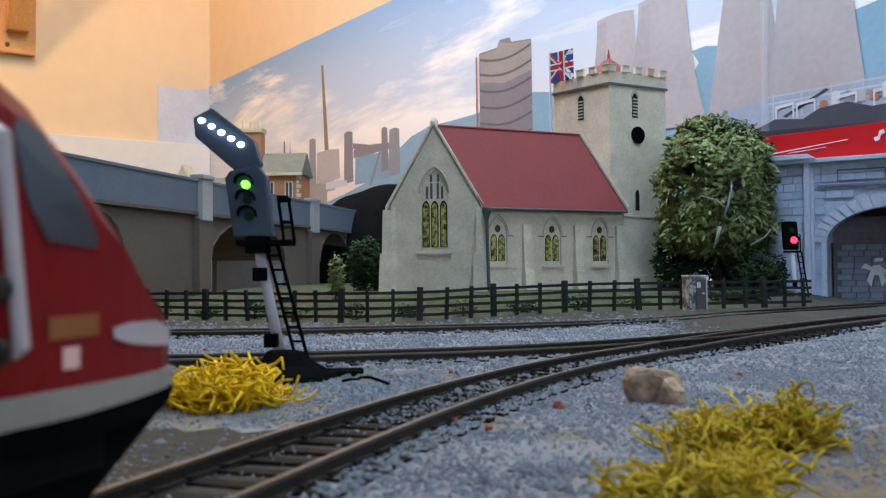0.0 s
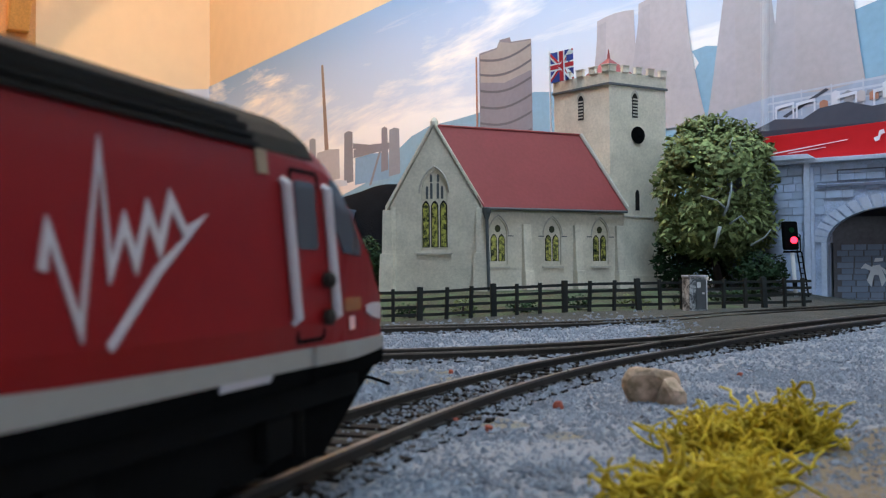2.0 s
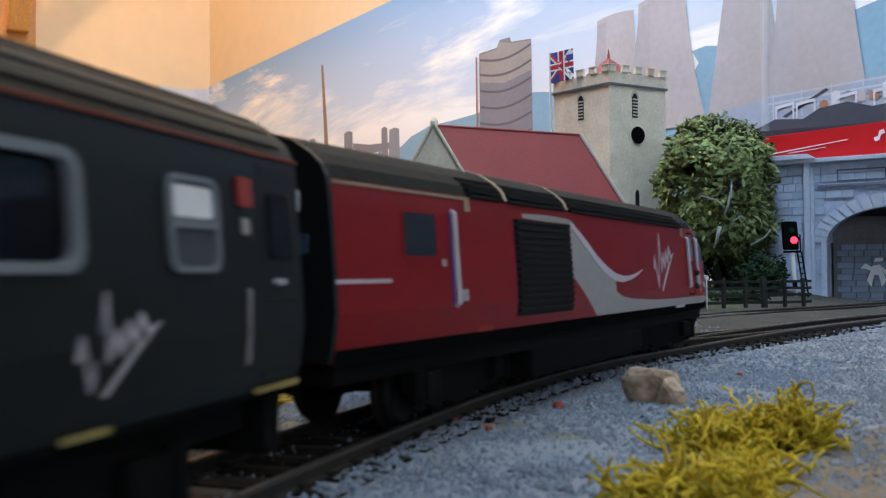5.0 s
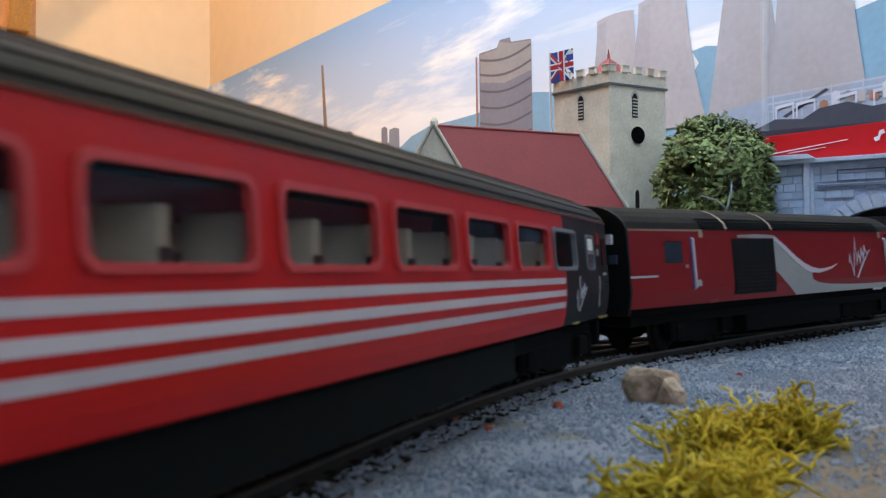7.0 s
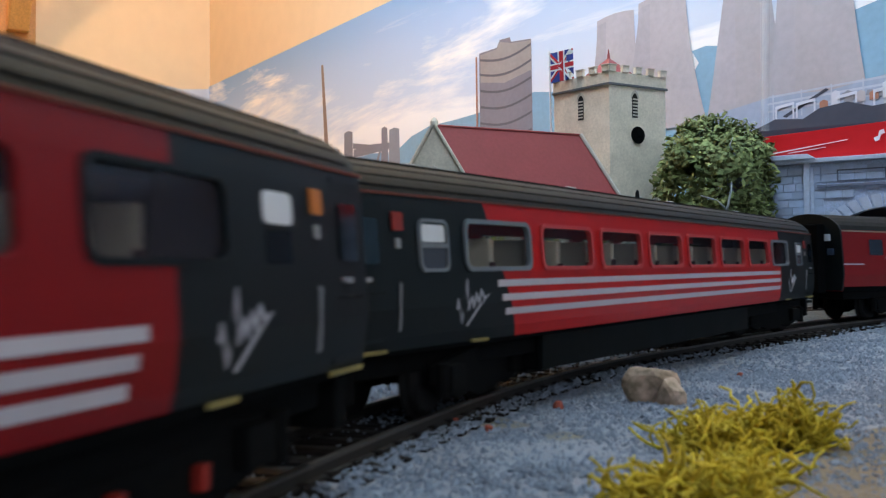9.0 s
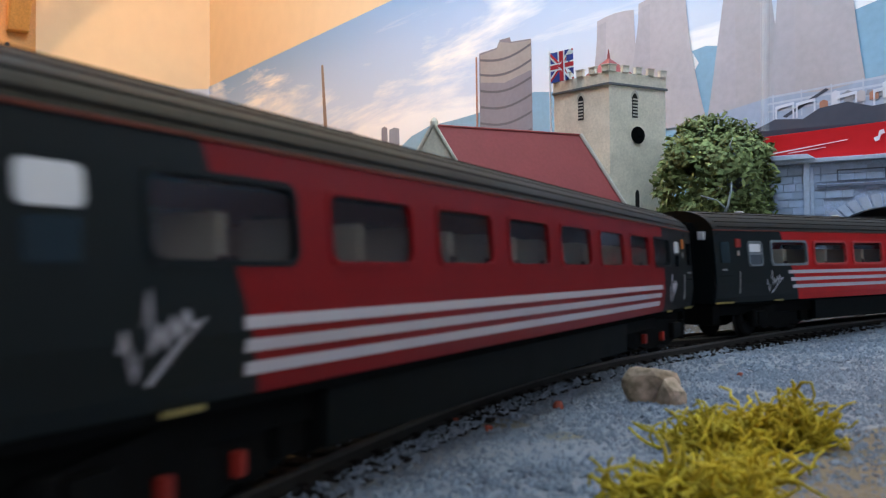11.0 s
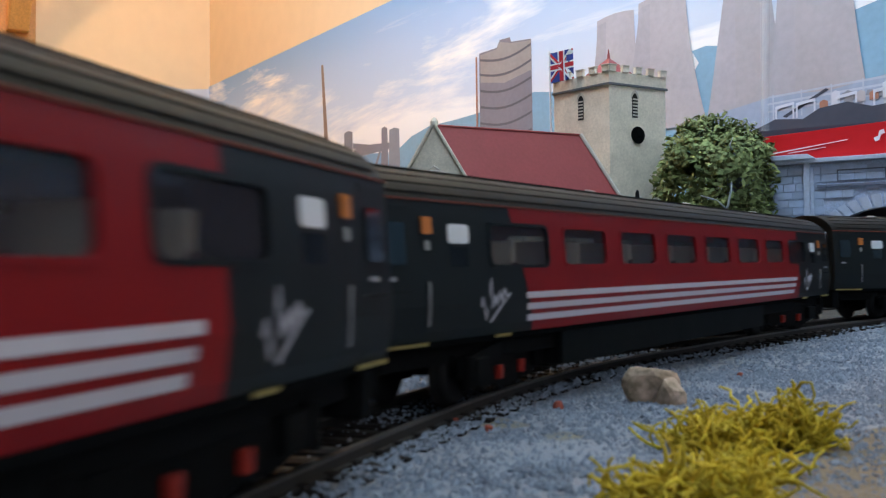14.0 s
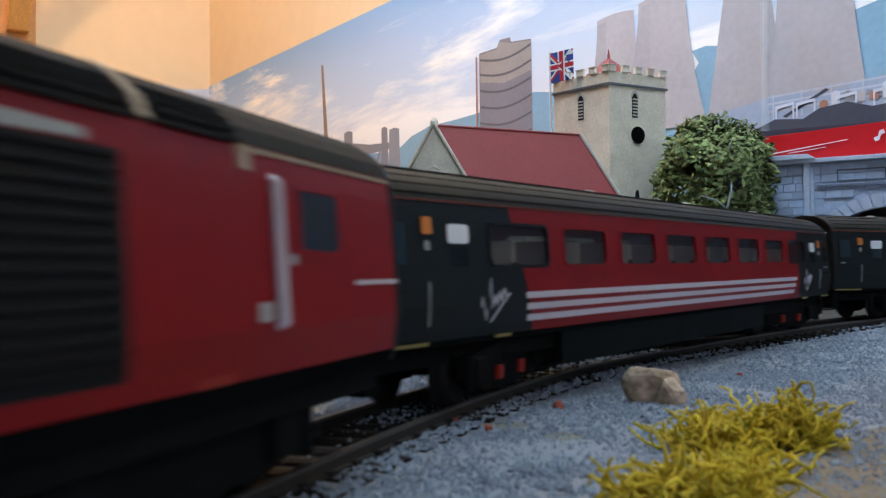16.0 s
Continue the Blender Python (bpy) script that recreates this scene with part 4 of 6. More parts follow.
# ---- viaduct, house, hill ----


def build_viaduct():
    """Runs away from the viewer along the short wall: parapet, pilasters, arches."""
    a, b = Vector((-276, 628, 0)), Vector((-92, 1425, 0))
    w = (b - a).normalized()
    turn = math.degrees(math.atan2(w.y, w.x))
    v = thing("viaduct", "grey-brown arched railway viaduct with blue-grey parapet and pilasters", "viaduct", mm(a.x, a.y, 0, turn))
    length = (b - a).length
    face = lambda p, q, d: (p, d, q)
    spans = [(-150, -40), (2, 106), (250, 430), (540, 650), (716, 790)]
    holes = []
    for s0, s1 in spans:
        r, m = (s1 - s0) / 2, (s0 + s1) / 2
        holes.append([(s0, -2), (s1, -2)] + [(m + r * math.cos(radians(k * 18)), 40 + 38 * math.sin(radians(k * 18))) for k in range(11)])
    part("wall", slab([(-320, -4), (length + 40, -4), (length + 40, 81), (-320, 81)], 0, 6, face, holes), "conc", v, "grey-brown arcade wall")
    part("wall", slab([(-320, -4), (length + 40, -4), (length + 40, 81), (-320, 81)], 84, 90, face, holes), "conc", v)
    for (s0, s1), h in zip(spans, holes):
        ring = h[2:]
        n = len(ring)
        vv = [(p, d, q) for p, q in ring for d in (6, 84)]
        part("arch_soffit", (vv, [(2 * k, 2 * k + 2, 2 * k + 3, 2 * k + 1) for k in range(n - 1)]), "conc", v)
        part("pier_face", bx(s1 - 0.5, 2, -4, s1 + 6, 84, 40), "pier", v, "pale pier side with light from beyond in its colour")
        part("pier_face", bx(s0 - 6, 2, -4, s0 + 0.5, 84, 40), "pier", v)
        part("arch_rim", tube([(p, -0.2, q) for p, q in ring], 1.3, 6), "conc", v)
    part("deck", bx(-320, 4, 76, length + 40, 86, 84), "conc", v)
    part("parapet", bx(-320, -4, 81, length + 40, 4, 110), "conc_blue", v, "blue-grey parapet slab", bevel=0.6)
    part("coping", bx(-320, -5, 109, length + 40, 5, 112), "conc_blue", v, bevel=0.6)
    part("parapet", bx(-320, 82, 81, length + 40, 90, 110), "conc_blue", v, bevel=0.6)
    part("ledge", bx(-320, -5.2, 79, length + 40, 1, 82), "conc", v)
    for u in (228, 508, 694, 792):
        part("pilaster", join(bx(u - 10, -9, 74, u + 10, 2, 116), bx(u - 11.5, -10.5, 112, u + 11.5, 3, 116)), "pier", v, "pale grey pilaster", bevel=0.8)
        part("pier", bx(u - 12, -7, -4, u + 12, 1, 76), "conc", v, bevel=1)
    part("post", bx(4, -3, 112, 12, 3, 116), "brick", v)


def window_on(parent, u, z, w, h, y):
    win = part("window", bx(u - w / 2, y - 0.2, z, u + w / 2, y + 0.6, z + h), "pane_dark", parent, "small sash window")
    part("frame", slab([(u - w / 2 - 1.6, z - 1.6), (u + w / 2 + 1.6, z - 1.6), (u + w / 2 + 1.6, z + h + 1.6), (u - w / 2 - 1.6, z + h + 1.6)], y - 1.0, y + 0.2, holes=[[(u - w / 2, z), (u + w / 2, z), (u + w / 2, z + h), (u - w / 2, z + h)]]), "quoin", win)
    part("glazing_bar", bx(u - 0.5, y - 0.7, z, u + 0.5, y, z + h), "white", win)
    part("sill", bx(u - w / 2 - 2.4, y - 2.2, z - 3, u + w / 2 + 2.4, y, z - 1.4), "quoin", win)


def build_house():
    h = thing("brick_house", "orange brick house with grey slate roof behind the viaduct", "house", mm(-231, 1350, 0, -6))
    part("wall", bx(-34, 0, 60, 22, 60, 170), "brick", h, "orange brick front")
    for u in (-34, 18):
        for k in range(16):
            part("quoin", bx(u - 0.6, -0.8, 64 + k * 6.6, u + (5.4 if k % 2 else 3.6), 4, 69 + k * 6.6), "quoin", h)
    part("roof", slab([(-6, 170), (66, 170), (30, 205)], -40, 26, lambda p, q, d: (d, p, q)), "slate", h, "grey slate roof", bevel=0.5)
    part("eaves", bx(-39, -6, 168, 27, -3, 172), "quoin", h)
    part("string_course", bx(-34.5, -1.2, 124, 22.5, 0, 127), "quoin", h)
    for u in (-22, 6):
        window_on(h, u, 136, 9, 22, 0)
        window_on(h, u, 92, 9, 22, 0)
    ch = part("chimney", bx(-78, 20, 100, -42, 40, 236), "brick", h, "orange brick chimney stack", bevel=0.6)
    part("chimney_cap", bx(-80, 18, 236, -40, 42, 242), "quoin", ch)
    for dx in (-72, -60, -48):
        part("chimney_pot", moved(lathe([(3, 242), (2.4, 252), (3, 253)], 10), lambda x, y, z: (x + dx, y + 30, z)), "quoin", ch)
    st = thing("station_building", "low cream building with gabled end behind the viaduct", "building", mm(-352, 1350, 0, -6))
    part("wall", bx(-40, 0, 60, 96, 50, 152), "quoin", st)
    part("gable", slab([(-44, 150), (-12, 150), (-28, 186)], -6, 30), "quoin", st, "cream gable with dark edges", bevel=0.5)
    part("roof", slab([(-6, 152), (56, 152), (25, 168)], -16, 98, lambda p, q, d: (d, p, q)), "slate", st, bevel=0.4)
    part("canopy", bx(-10, -14, 150, 96, 2, 156), "quoin", st)
    for u in (4, 34, 64):
        window_on(st, u, 118, 10, 22, 0)


def build_hill():
    """Dark heap rising behind the viaduct's far end."""
    v, f = [], []
    nx, ny = 30, 12
    for i in range(nx):
        for j in range(ny):
            x, y = -190 + i * 10.0, 1240 + j * 16.0
            k = max(0.0, math.sin(math.pi * i / (nx - 1))) ** 0.16 * max(0.0, math.sin(math.pi * (j + 0.01) / (ny - 1))) ** 0.5
            v.append((x, y, -4 + k * (158 + 8 * (x + 60) / 100) + 6 * noise.noise(Vector((x, y, 0)) * 0.03)))
    f = [(i * ny + j, (i + 1) * ny + j, (i + 1) * ny + j + 1, i * ny + j + 1) for i in range(nx - 1) for j in range(ny - 1)]
    solid("coal_hill", (v, f), "soil", "black textured hill behind the viaduct end", "hill", smooth=True)


build_viaduct()
build_house()
build_hill()

# ---- tunnel ----


def build_tunnel():
    o, w = Vector((262, 722, 0)), Vector((0.84, -0.54, 0)).normalized()
    turn = math.degrees(math.atan2(w.y, w.x))
    t = thing("tunnel_portal", "blue-grey stone tunnel portal with arch, pilaster and coping", "tunnel", mm(o.x, o.y, 0, turn))
    c0, a, b = 84.0, 48.0, 26.0
    arch = [(c0 + a * math.cos(radians(k * 9)), 46 + b * math.sin(radians(k * 9))) for k in range(21)]
    hole = [(c0 - a, -2.0), (c0 + a, -2.0)] + arch
    part("wall", slab([(-6, -3), (172, -3), (172, 108), (-6, 108)], 0, 10, holes=[hole]), "tunnel", t, "coursed blue-grey stone wall")
    lip = [(c0 + (a + 10) * math.cos(radians(k * 9)), 46 + (b + 10) * math.sin(radians(k * 9))) for k in range(21)]
    for k in range(20):
        g = 0.12
        p0, p1, q0, q1 = arch[k], arch[k + 1], lip[k], lip[k + 1]
        mix = lambda m, n, s: (m[0] + (n[0] - m[0]) * s, m[1] + (n[1] - m[1]) * s)
        part("voussoir", slab([mix(p0, p1, g), mix(p0, p1, 1 - g), mix(q0, q1, 1 - g), mix(q0, q1, g)], -1.6, 1), "tunnel_light", t, "pale wedge-shaped arch stone")
    # coursed stones over the wall face
    rng = random.Random(5)
    blank = mesh("stone_block", bx(-0.5, -1.0, -0.5, 0.5, 0.4, 0.5), "tunnel")
    for row in range(17):
        z = 0.5 + row * 6.1
        u = -5 + (4 if row % 2 else 0) + rng.uniform(0, 2)
        while u < 120:
            wd = rng.uniform(8, 14)
            um = u + wd / 2
            inside = False
            for uu in (u, um, u + wd):
                for zz in (z, z + 5.6):
                    dx = (uu - c0) / (a + 11)
                    if abs(dx) < 1 and zz < 46 + (b + 11) * math.sqrt(max(0, 1 - dx * dx)):
                        inside = True
                    if abs(uu - c0) < a + 5 and zz < 46:
                        inside = True
            if not inside:
                ob = new("stone_block", blank)
                ob.parent = t
                ob.matrix_basis = Matrix.Translation((um / 1000, rng.uniform(-0.4, 0.3) / 1000, (z + 2.8) / 1000)) @ Matrix.Diagonal(((wd - 0.7), 1, 5.4, 1))
            u += wd
    part("pilaster", join(bx(20.5, -4.0, -3, 25, 2, 108), bx(25, -2, -3, 27.5, 2, 104)), "tunnel_light", t, "pale pilaster", bevel=0.6)
    part("coping", bx(-8, -5, 107, 174, 12, 110.5), "tunnel_light", t, "pale coping slab", bevel=0.6)
    part("coping_block", slab([(-8, 110), (30, 110), (24, 114), (-2, 114)], -7, 12), "tunnel_light", t, bevel=0.6)
    part("string_course", bx(30, -2.2, 88, 172, 1, 90), "joint", t)
    for u in (44, 82):
        part("panel", slab([(u, 92), (u + 34, 92), (u + 34, 101), (u, 101)], -1.6, 0.5, holes=[[(u + 1, 93), (u + 33, 93), (u + 33, 100), (u + 1, 100)]]), "joint", t)
    part("pier", bx(c0 - a - 4, -2.0, -3, c0 - a, 60, 46), "tunnel_light", t, "pale arch pier", bevel=0.5)
    part("abutment", bx(-40, 4, -3, -6, 40, 100), "tunnel", t)
    # lining and the dark side wall seen through the arch, inner shade put into its blocks
    inner = part("lining", moved(bx(0, 0, -3, 150, 3, 66), lambda x, y, z: (c0 - a + 2 + x, 14 + x * 0.34 + y, z)), "tunnel_in", t, "dark coursed lining wall")
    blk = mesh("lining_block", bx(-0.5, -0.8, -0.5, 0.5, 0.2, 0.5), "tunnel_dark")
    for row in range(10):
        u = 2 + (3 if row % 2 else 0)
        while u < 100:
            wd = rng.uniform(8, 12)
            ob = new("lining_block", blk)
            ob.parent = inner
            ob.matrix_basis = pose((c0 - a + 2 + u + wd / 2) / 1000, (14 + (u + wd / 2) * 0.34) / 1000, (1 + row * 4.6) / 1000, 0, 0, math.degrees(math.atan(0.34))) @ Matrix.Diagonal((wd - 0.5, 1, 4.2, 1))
            u += wd
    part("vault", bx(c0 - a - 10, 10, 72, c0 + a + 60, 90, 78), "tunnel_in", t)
    # black end sheet stands for the shade deep in the bore
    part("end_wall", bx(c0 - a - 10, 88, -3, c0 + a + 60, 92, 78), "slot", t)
    # white painted graffiti as plain strokes
    gf = lambda p, q, d: (c0 - a - 1.5 + p, 14 + (p - 3.5) * 0.34 - 1.4 - d, q)
    gr = part("graffiti", join(slab([(26, 17), (30, 28), (35, 29), (39, 17), (36, 12), (34, 21), (31, 21), (29, 12)], -0.1, 0.2, gf), slab([(22, 26), (25, 30), (30, 27), (29, 24), (25, 26)], -0.1, 0.25, gf),
                              slab([(35, 28), (40, 24), (43, 26), (41, 20), (38, 22)], -0.1, 0.3, gf), slab([(31, 31), (37, 31.5), (37, 34), (32, 34)], -0.1, 0.2, gf)), "white", t, "white painted abstract shape")
    # red printed box standing on the coping
    r = thing("red_box", "long red printed card box standing on the tunnel coping", "box", mm(o.x, o.y, 0, turn))
    part("carton", slab([(-18, 112), (176, 112), (176, 140), (120, 139), (-18, 132)], 14, 34), "red_box", r, "glossy red carton", bevel=0.5)
    part("white_line", slab([(-12, 117), (50, 125), (50, 125.4), (-12, 118.0)], 13.4, 14.2), "white", r)
    part("white_line", slab([(6, 117.5), (34, 120.4), (34, 120.7), (6, 118.0)], 13.4, 14.2), "white", r)
    part("emblem", slab([(69, 122), (72, 123), (73, 127), (76, 128), (75, 131), (72, 130), (71, 126), (68, 125)], 13.4, 14.2), "white", r, "plain white emblem shape")
    part("shelf", bx(-40, 34, 60, 190, 40, 140), "p_dark", t)
    part("back_ledge", bx(-20, 10, 100, 172, 36, 111.9), "tunnel", t)


build_tunnel()

# ---- fence, cabinet, signals ----


def build_fence():
    line = smooth_line([(x, y, 0) for x, y in zip(FENCE_X[1:8], FENCE_Y[1:8])], 2.0)
    f = thing("wooden_fence", "dark four-rail wooden fence along the back line", "fence")
    dist, last, k = 0.0, None, 0
    post_s, post_b = mesh("post", bx(-1.0, -1.0, -3, 1.0, 1.0, 18.6), "fence", 0.3), mesh("post", bx(-1.7, -1.4, -3, 1.7, 1.4, 19.4), "fence", 0.5)
    rails = {z: [] for z in (3.2, 7.8, 12.2, 16.4)}
    for x, y, _, h in line:
        z = gz(x, y)
        if last is None or math.hypot(x - last[0], y - last[1]) >= 14.2:
            last = (x, y)
            big = k % 3 == 0
            ob = new("post", post_b if big else post_s)
            ob.parent = f
            ob.matrix_basis = pose(x / 1000, y / 1000, z / 1000, random.uniform(-3, 3), random.uniform(-3, 3), math.degrees(h))
            k += 1
        for r in rails:
            rails[r].append((x, y, z + r + 0.35 * noise.noise(Vector((x * 0.05, r, 0))), h))
    for r, pts in rails.items():
        part("fence_rail", ribbon(pts, 0.6, 1.0, -0.85, 0.85), "fence", f)


def build_cabinet():
    c = thing("relay_cabinet", "chipped white lineside relay cabinet with grey door", "cabinet", mm(151.5, 557, gz(151.5, 557), 14))
    part("body", bx(-5.9, -4.4, -2, 5.9, 4.4, 19.6), "cabinet", c, "chipped white casing", bevel=0.5)
    part("lid", bx(-6.4, -4.9, 19.6, 6.4, 4.9, 21.2), "cabinet", c, bevel=0.5)
    d = part("door", bx(-1.6, -4.9, 0.6, 5.2, -4.3, 18.4), "lead", c, "dark grey door", bevel=0.2)
    part("latch", bx(2.2, -5.4, 9.6, 3.6, -4.8, 10.8), "white", d)
    part("door_edge", bx(4.9, -5.1, 0.6, 5.6, -4.5, 18.4), "white", d)
    part("patch", bx(-1.2, -5.1, 13.6, 1.2, -4.8, 17), "white", d)


def ladder(parent, x0, z0, x1, z1, w, y, mt="black"):
    for e in (-1, 1):
        part("ladder_rail", tube([(x0 + e * w / 2, y, z0), (x1 + e * w / 2, y, z1)], 0.55, 6), mt, parent)
    n = max(4, int(abs(z1 - z0) / 4.0))
    for k in range(1, n):
        t = k / n
        x, z = x0 + (x1 - x0) * t, z0 + (z1 - z0) * t
        part("rung", tube([(x - w / 2, y, z), (x + w / 2, y, z)], 0.38, 6), mt, parent)


def build_feather_signal():
    """Colour light signal with a lit row of white lamps above its head."""
    s = thing("railway_signal", "colour-light signal showing green under a lit row of white lamps", "signal", mm(-47, 262, 0))
    part("base_plate", moved(lathe([(19, -4.0), (17, -1.6), (10, 1.0), (6.5, 4.2), (5.0, 4.6)], 9), lambda x, y, z: (x * 0.8 + 4 + 0.6 * noise.noise(Vector((x, y, z)) * 0.3), y * 0.9 - 8, z + 0.8 * noise.noise(Vector((x, y, 5)) * 0.2))), "black", s, "black moulded base", bevel=0.0)
    part("base_wing", bx(12, -6, -4.0, 24, 4, -1.4), "black", s, bevel=0.6)
    part("post", tube([(1.4, 0, 0.5), (-5.6, 0, 34)], 1.5, 14), "post", s, "silver grey leaning post", smooth=True)
    for z in (7.0, 25.5):
        x = 0.4 - 5.8 * (z / 34)
        part("junction_box", bx(x - 2.4, -4.4, z - 1.9, x + 1.4, -1.0, z + 1.9), "black", s, bevel=0.5)
    # head, leaning with the post
    tilt = lambda geo: moved(geo, lambda x, y, z: (x - (z - 34) * 0.10, y, z))
    head = part("signal_head", tilt(slab([(-11.6, 36.2), (-0.6, 36.2), (-0.6, 53.0), (-3.0, 56.4), (-10.8, 54.6), (-12.4, 52.6)], -3.2, 2.2)), "signal_blue", s, "slate blue lamp housing", bevel=0.7)
    for k, (z, mt) in enumerate(((51.0, "green_lamp"), (46.6, "lens"), (42.0, "lens"))):
        part("lamp", tilt(disc(-6.6, z - 0.3, 1.2, -4.0, -2.8, 16)), mt, head, "lit green lamp" if k == 0 else "dark unlit lamp")
        pts = [(-6.8 + 2.5 * math.cos(radians(a)), z + 2.3 * math.sin(radians(a))) for a in range(-10, 200, 15)]
        part("hood", tilt(join(*[slab([p, q, (q[0], q[1] + 0.5), (p[0], p[1] + 0.5)], -6.4, -3.0) for p, q in zip(pts, pts[1:])])), "black", head)
    arm = part("route_arm", slab([(-5.4, 53.4), (-11.4, 54.6), (-22.6, 64.4), (-23.2, 69.8), (-18.0, 72.6), (-6.2, 63.4), (-4.2, 57)], -3.0, 2.0), "signal_blue", s, "slate blue angled housing", bevel=0.7)
    for k in range(5):
        x, z = -20.6 + k * 2.75, 68.9 - k * 1.72
        part("white_lamp", moved(lathe([(0.2, 0), (0.95, 0.1), (0.8, 0.9), (0.2, 1.3)], 12), lambda a, b, c: (x + a * 1.05, -3.1 - c, z + b * 0.8)), "led", arm, "lit white lamp")
    part("platform", bx(-11, -4, 33.6, 4.5, 5, 35.2), "black", s, "black service platform", bevel=0.3)
    part("neck", bx(-8.6, -3, 31.5, -2.4, 3, 36.4), "black", s, bevel=0.4)
    for x in (1.2, 4.2):
        part("guard_rail", tube([(x, 4, 35), (x - 1.6, 4, 47.0)], 0.5, 6), "black", s)
    part("guard_rail", tube([(-0.6, 4, 47.4), (3.2, 4, 46.8)], 0.7, 6), "black", s)
    part("guard_rail", tube([(0.8, 4, 40.5), (3.8, 4, 40.5)], 0.5, 6), "black", s)
    part("bracket", bx(-0.4, 1, 46.2, 2.6, 4.6, 48), "black", s, bevel=0.3)
    ladder(s, 7.2, -2.0, -2.6, 35, 3.4, 3.5)
    # loose wire end on the ballast
    solid("wire_end", tube([(-26, 237, -1.9), (-23.5, 236, -1.3), (-21.8, 235, -1.2), (-21.4, 237.4, -1.0), (-19, 236.6, -0.9), (-16.5, 233, -1.2), (-13.6, 231, -2.0)], 0.4, 6), "black", "short black wire end lying on ballast", "wire", smooth=True)


def build_red_signal():
    x0, y0 = 259.5, 680
    s = thing("railway_signal", "small colour-light signal showing red beside the tunnel", "signal", mm(x0 - 1.5, y0, gz(x0, y0) - 3.0))
    part("post", tube([(1.8, 0, -2), (-0.8, 0, 36)], 1.5, 12), "white", s, "white leaning post", smooth=True)
    part("post_band", tube([(0.9, 0, 10), (0.7, 0, 14)], 1.7, 12), "black", s)
    tilt = lambda geo: moved(geo, lambda x, y, z: (x - (z - 34) * 0.06, y, z))
    head = part("signal_head", tilt(slab(rounded(-6.8, 37, 3.4, 58, 1.6), -3, 2)), "black", s, "black lamp housing", bevel=0.5)
    part("lamp", tilt(disc(-0.2, 44.2, 2.4, -4.4, -2.8, 18)), "red_lamp", head, "lit red lamp")
    part("lamp", tilt(disc(-1.2, 51.5, 2.0, -3.6, -2.8, 16)), "lens", head)
    part("hood", tilt(join(*[slab([(-0.2 + 3.2 * math.cos(radians(a)), 44.2 + 3 * math.sin(radians(a))), (-0.2 + 3.2 * math.cos(radians(a + 15)), 44.2 + 3 * math.sin(radians(a + 15))), (-0.2 + 3.8 * math.cos(radians(a + 15)), 44.2 + 3.6 * math.sin(radians(a + 15))), (-0.2 + 3.8 * math.cos(radians(a)), 44.2 + 3.6 * math.sin(radians(a)))], -6, -2.8) for a in range(0, 180, 15)])), "black", head)
    part("platform", bx(-6, -2, 35, 5, 4, 36.4), "black", s)
    ladder(s, 11, -1, 5.6, 36, 3.2, 3)
    part("guard_rail", tube([(4.4, 4, 36), (4.0, 4, 51), (6.6, 4, 48), (6.8, 4, 36)], 0.5, 6), "black", s)


build_fence()
build_cabinet()
build_feather_signal()
build_red_signal()

# ---- trees, tufts, stones ----


def clumps(rng, n, centre, radius, size, shape=1.0, shell=0.55, hang=0.0):
    """Many small bent leaf flakes filling an uneven rounded crown."""
    v, f = [], []
    cx, cy, cz = centre
    rx, ry, rz = radius
    made = 0
    while made < n:
        d = Vector((rng.gauss(0, 1), rng.gauss(0, 1), rng.gauss(0, 1))).normalized()
        k = shell + (1 - shell) * rng.random() ** 0.5
        k *= 1 + 0.22 * noise.noise(Vector((d.x, d.y, d.z)) * 2.3 + Vector((cx, cz, 0))) + 0.10 * noise.noise(Vector((d.x, d.y, d.z)) * 7)
        p = Vector((cx + d.x * rx * k, cy + d.y * ry * k, cz + math.copysign(abs(d.z) ** shape, d.z) * rz * k))
        if noise.noise(p * (1.5 / size) * 0.16) < -0.5:
            made += 1
            continue
        t = Vector((rng.gauss(0, 1), rng.gauss(0, 1), rng.gauss(0, 0.5) - hang)).normalized()
        s = d.cross(t)
        if s.length < 0.1:
            continue
        s = s.normalized()
        up = d * 0.5 + Vector((0, 0, 0.4))
        L, W = size * rng.uniform(0.7, 1.5), size * rng.uniform(0.28, 0.5)
        b = len(v)
        v += [tuple(p - t * L * 0.5), tuple(p - s * W * 0.6 + up * L * 0.22), tuple(p + s * W * 0.6 + up * L * 0.22), tuple(p + t * L * 0.25 - s * W * 0.5 + up * L * 0.2), tuple(p + t * L * 0.25 + s * W * 0.5 + up * L * 0.2), tuple(p + t * L * 0.7)]
        f += [(b, b + 1, b + 2), (b + 1, b + 3, b + 4, b + 2), (b + 3, b + 5, b + 4)]
        made += 1
    return v, f


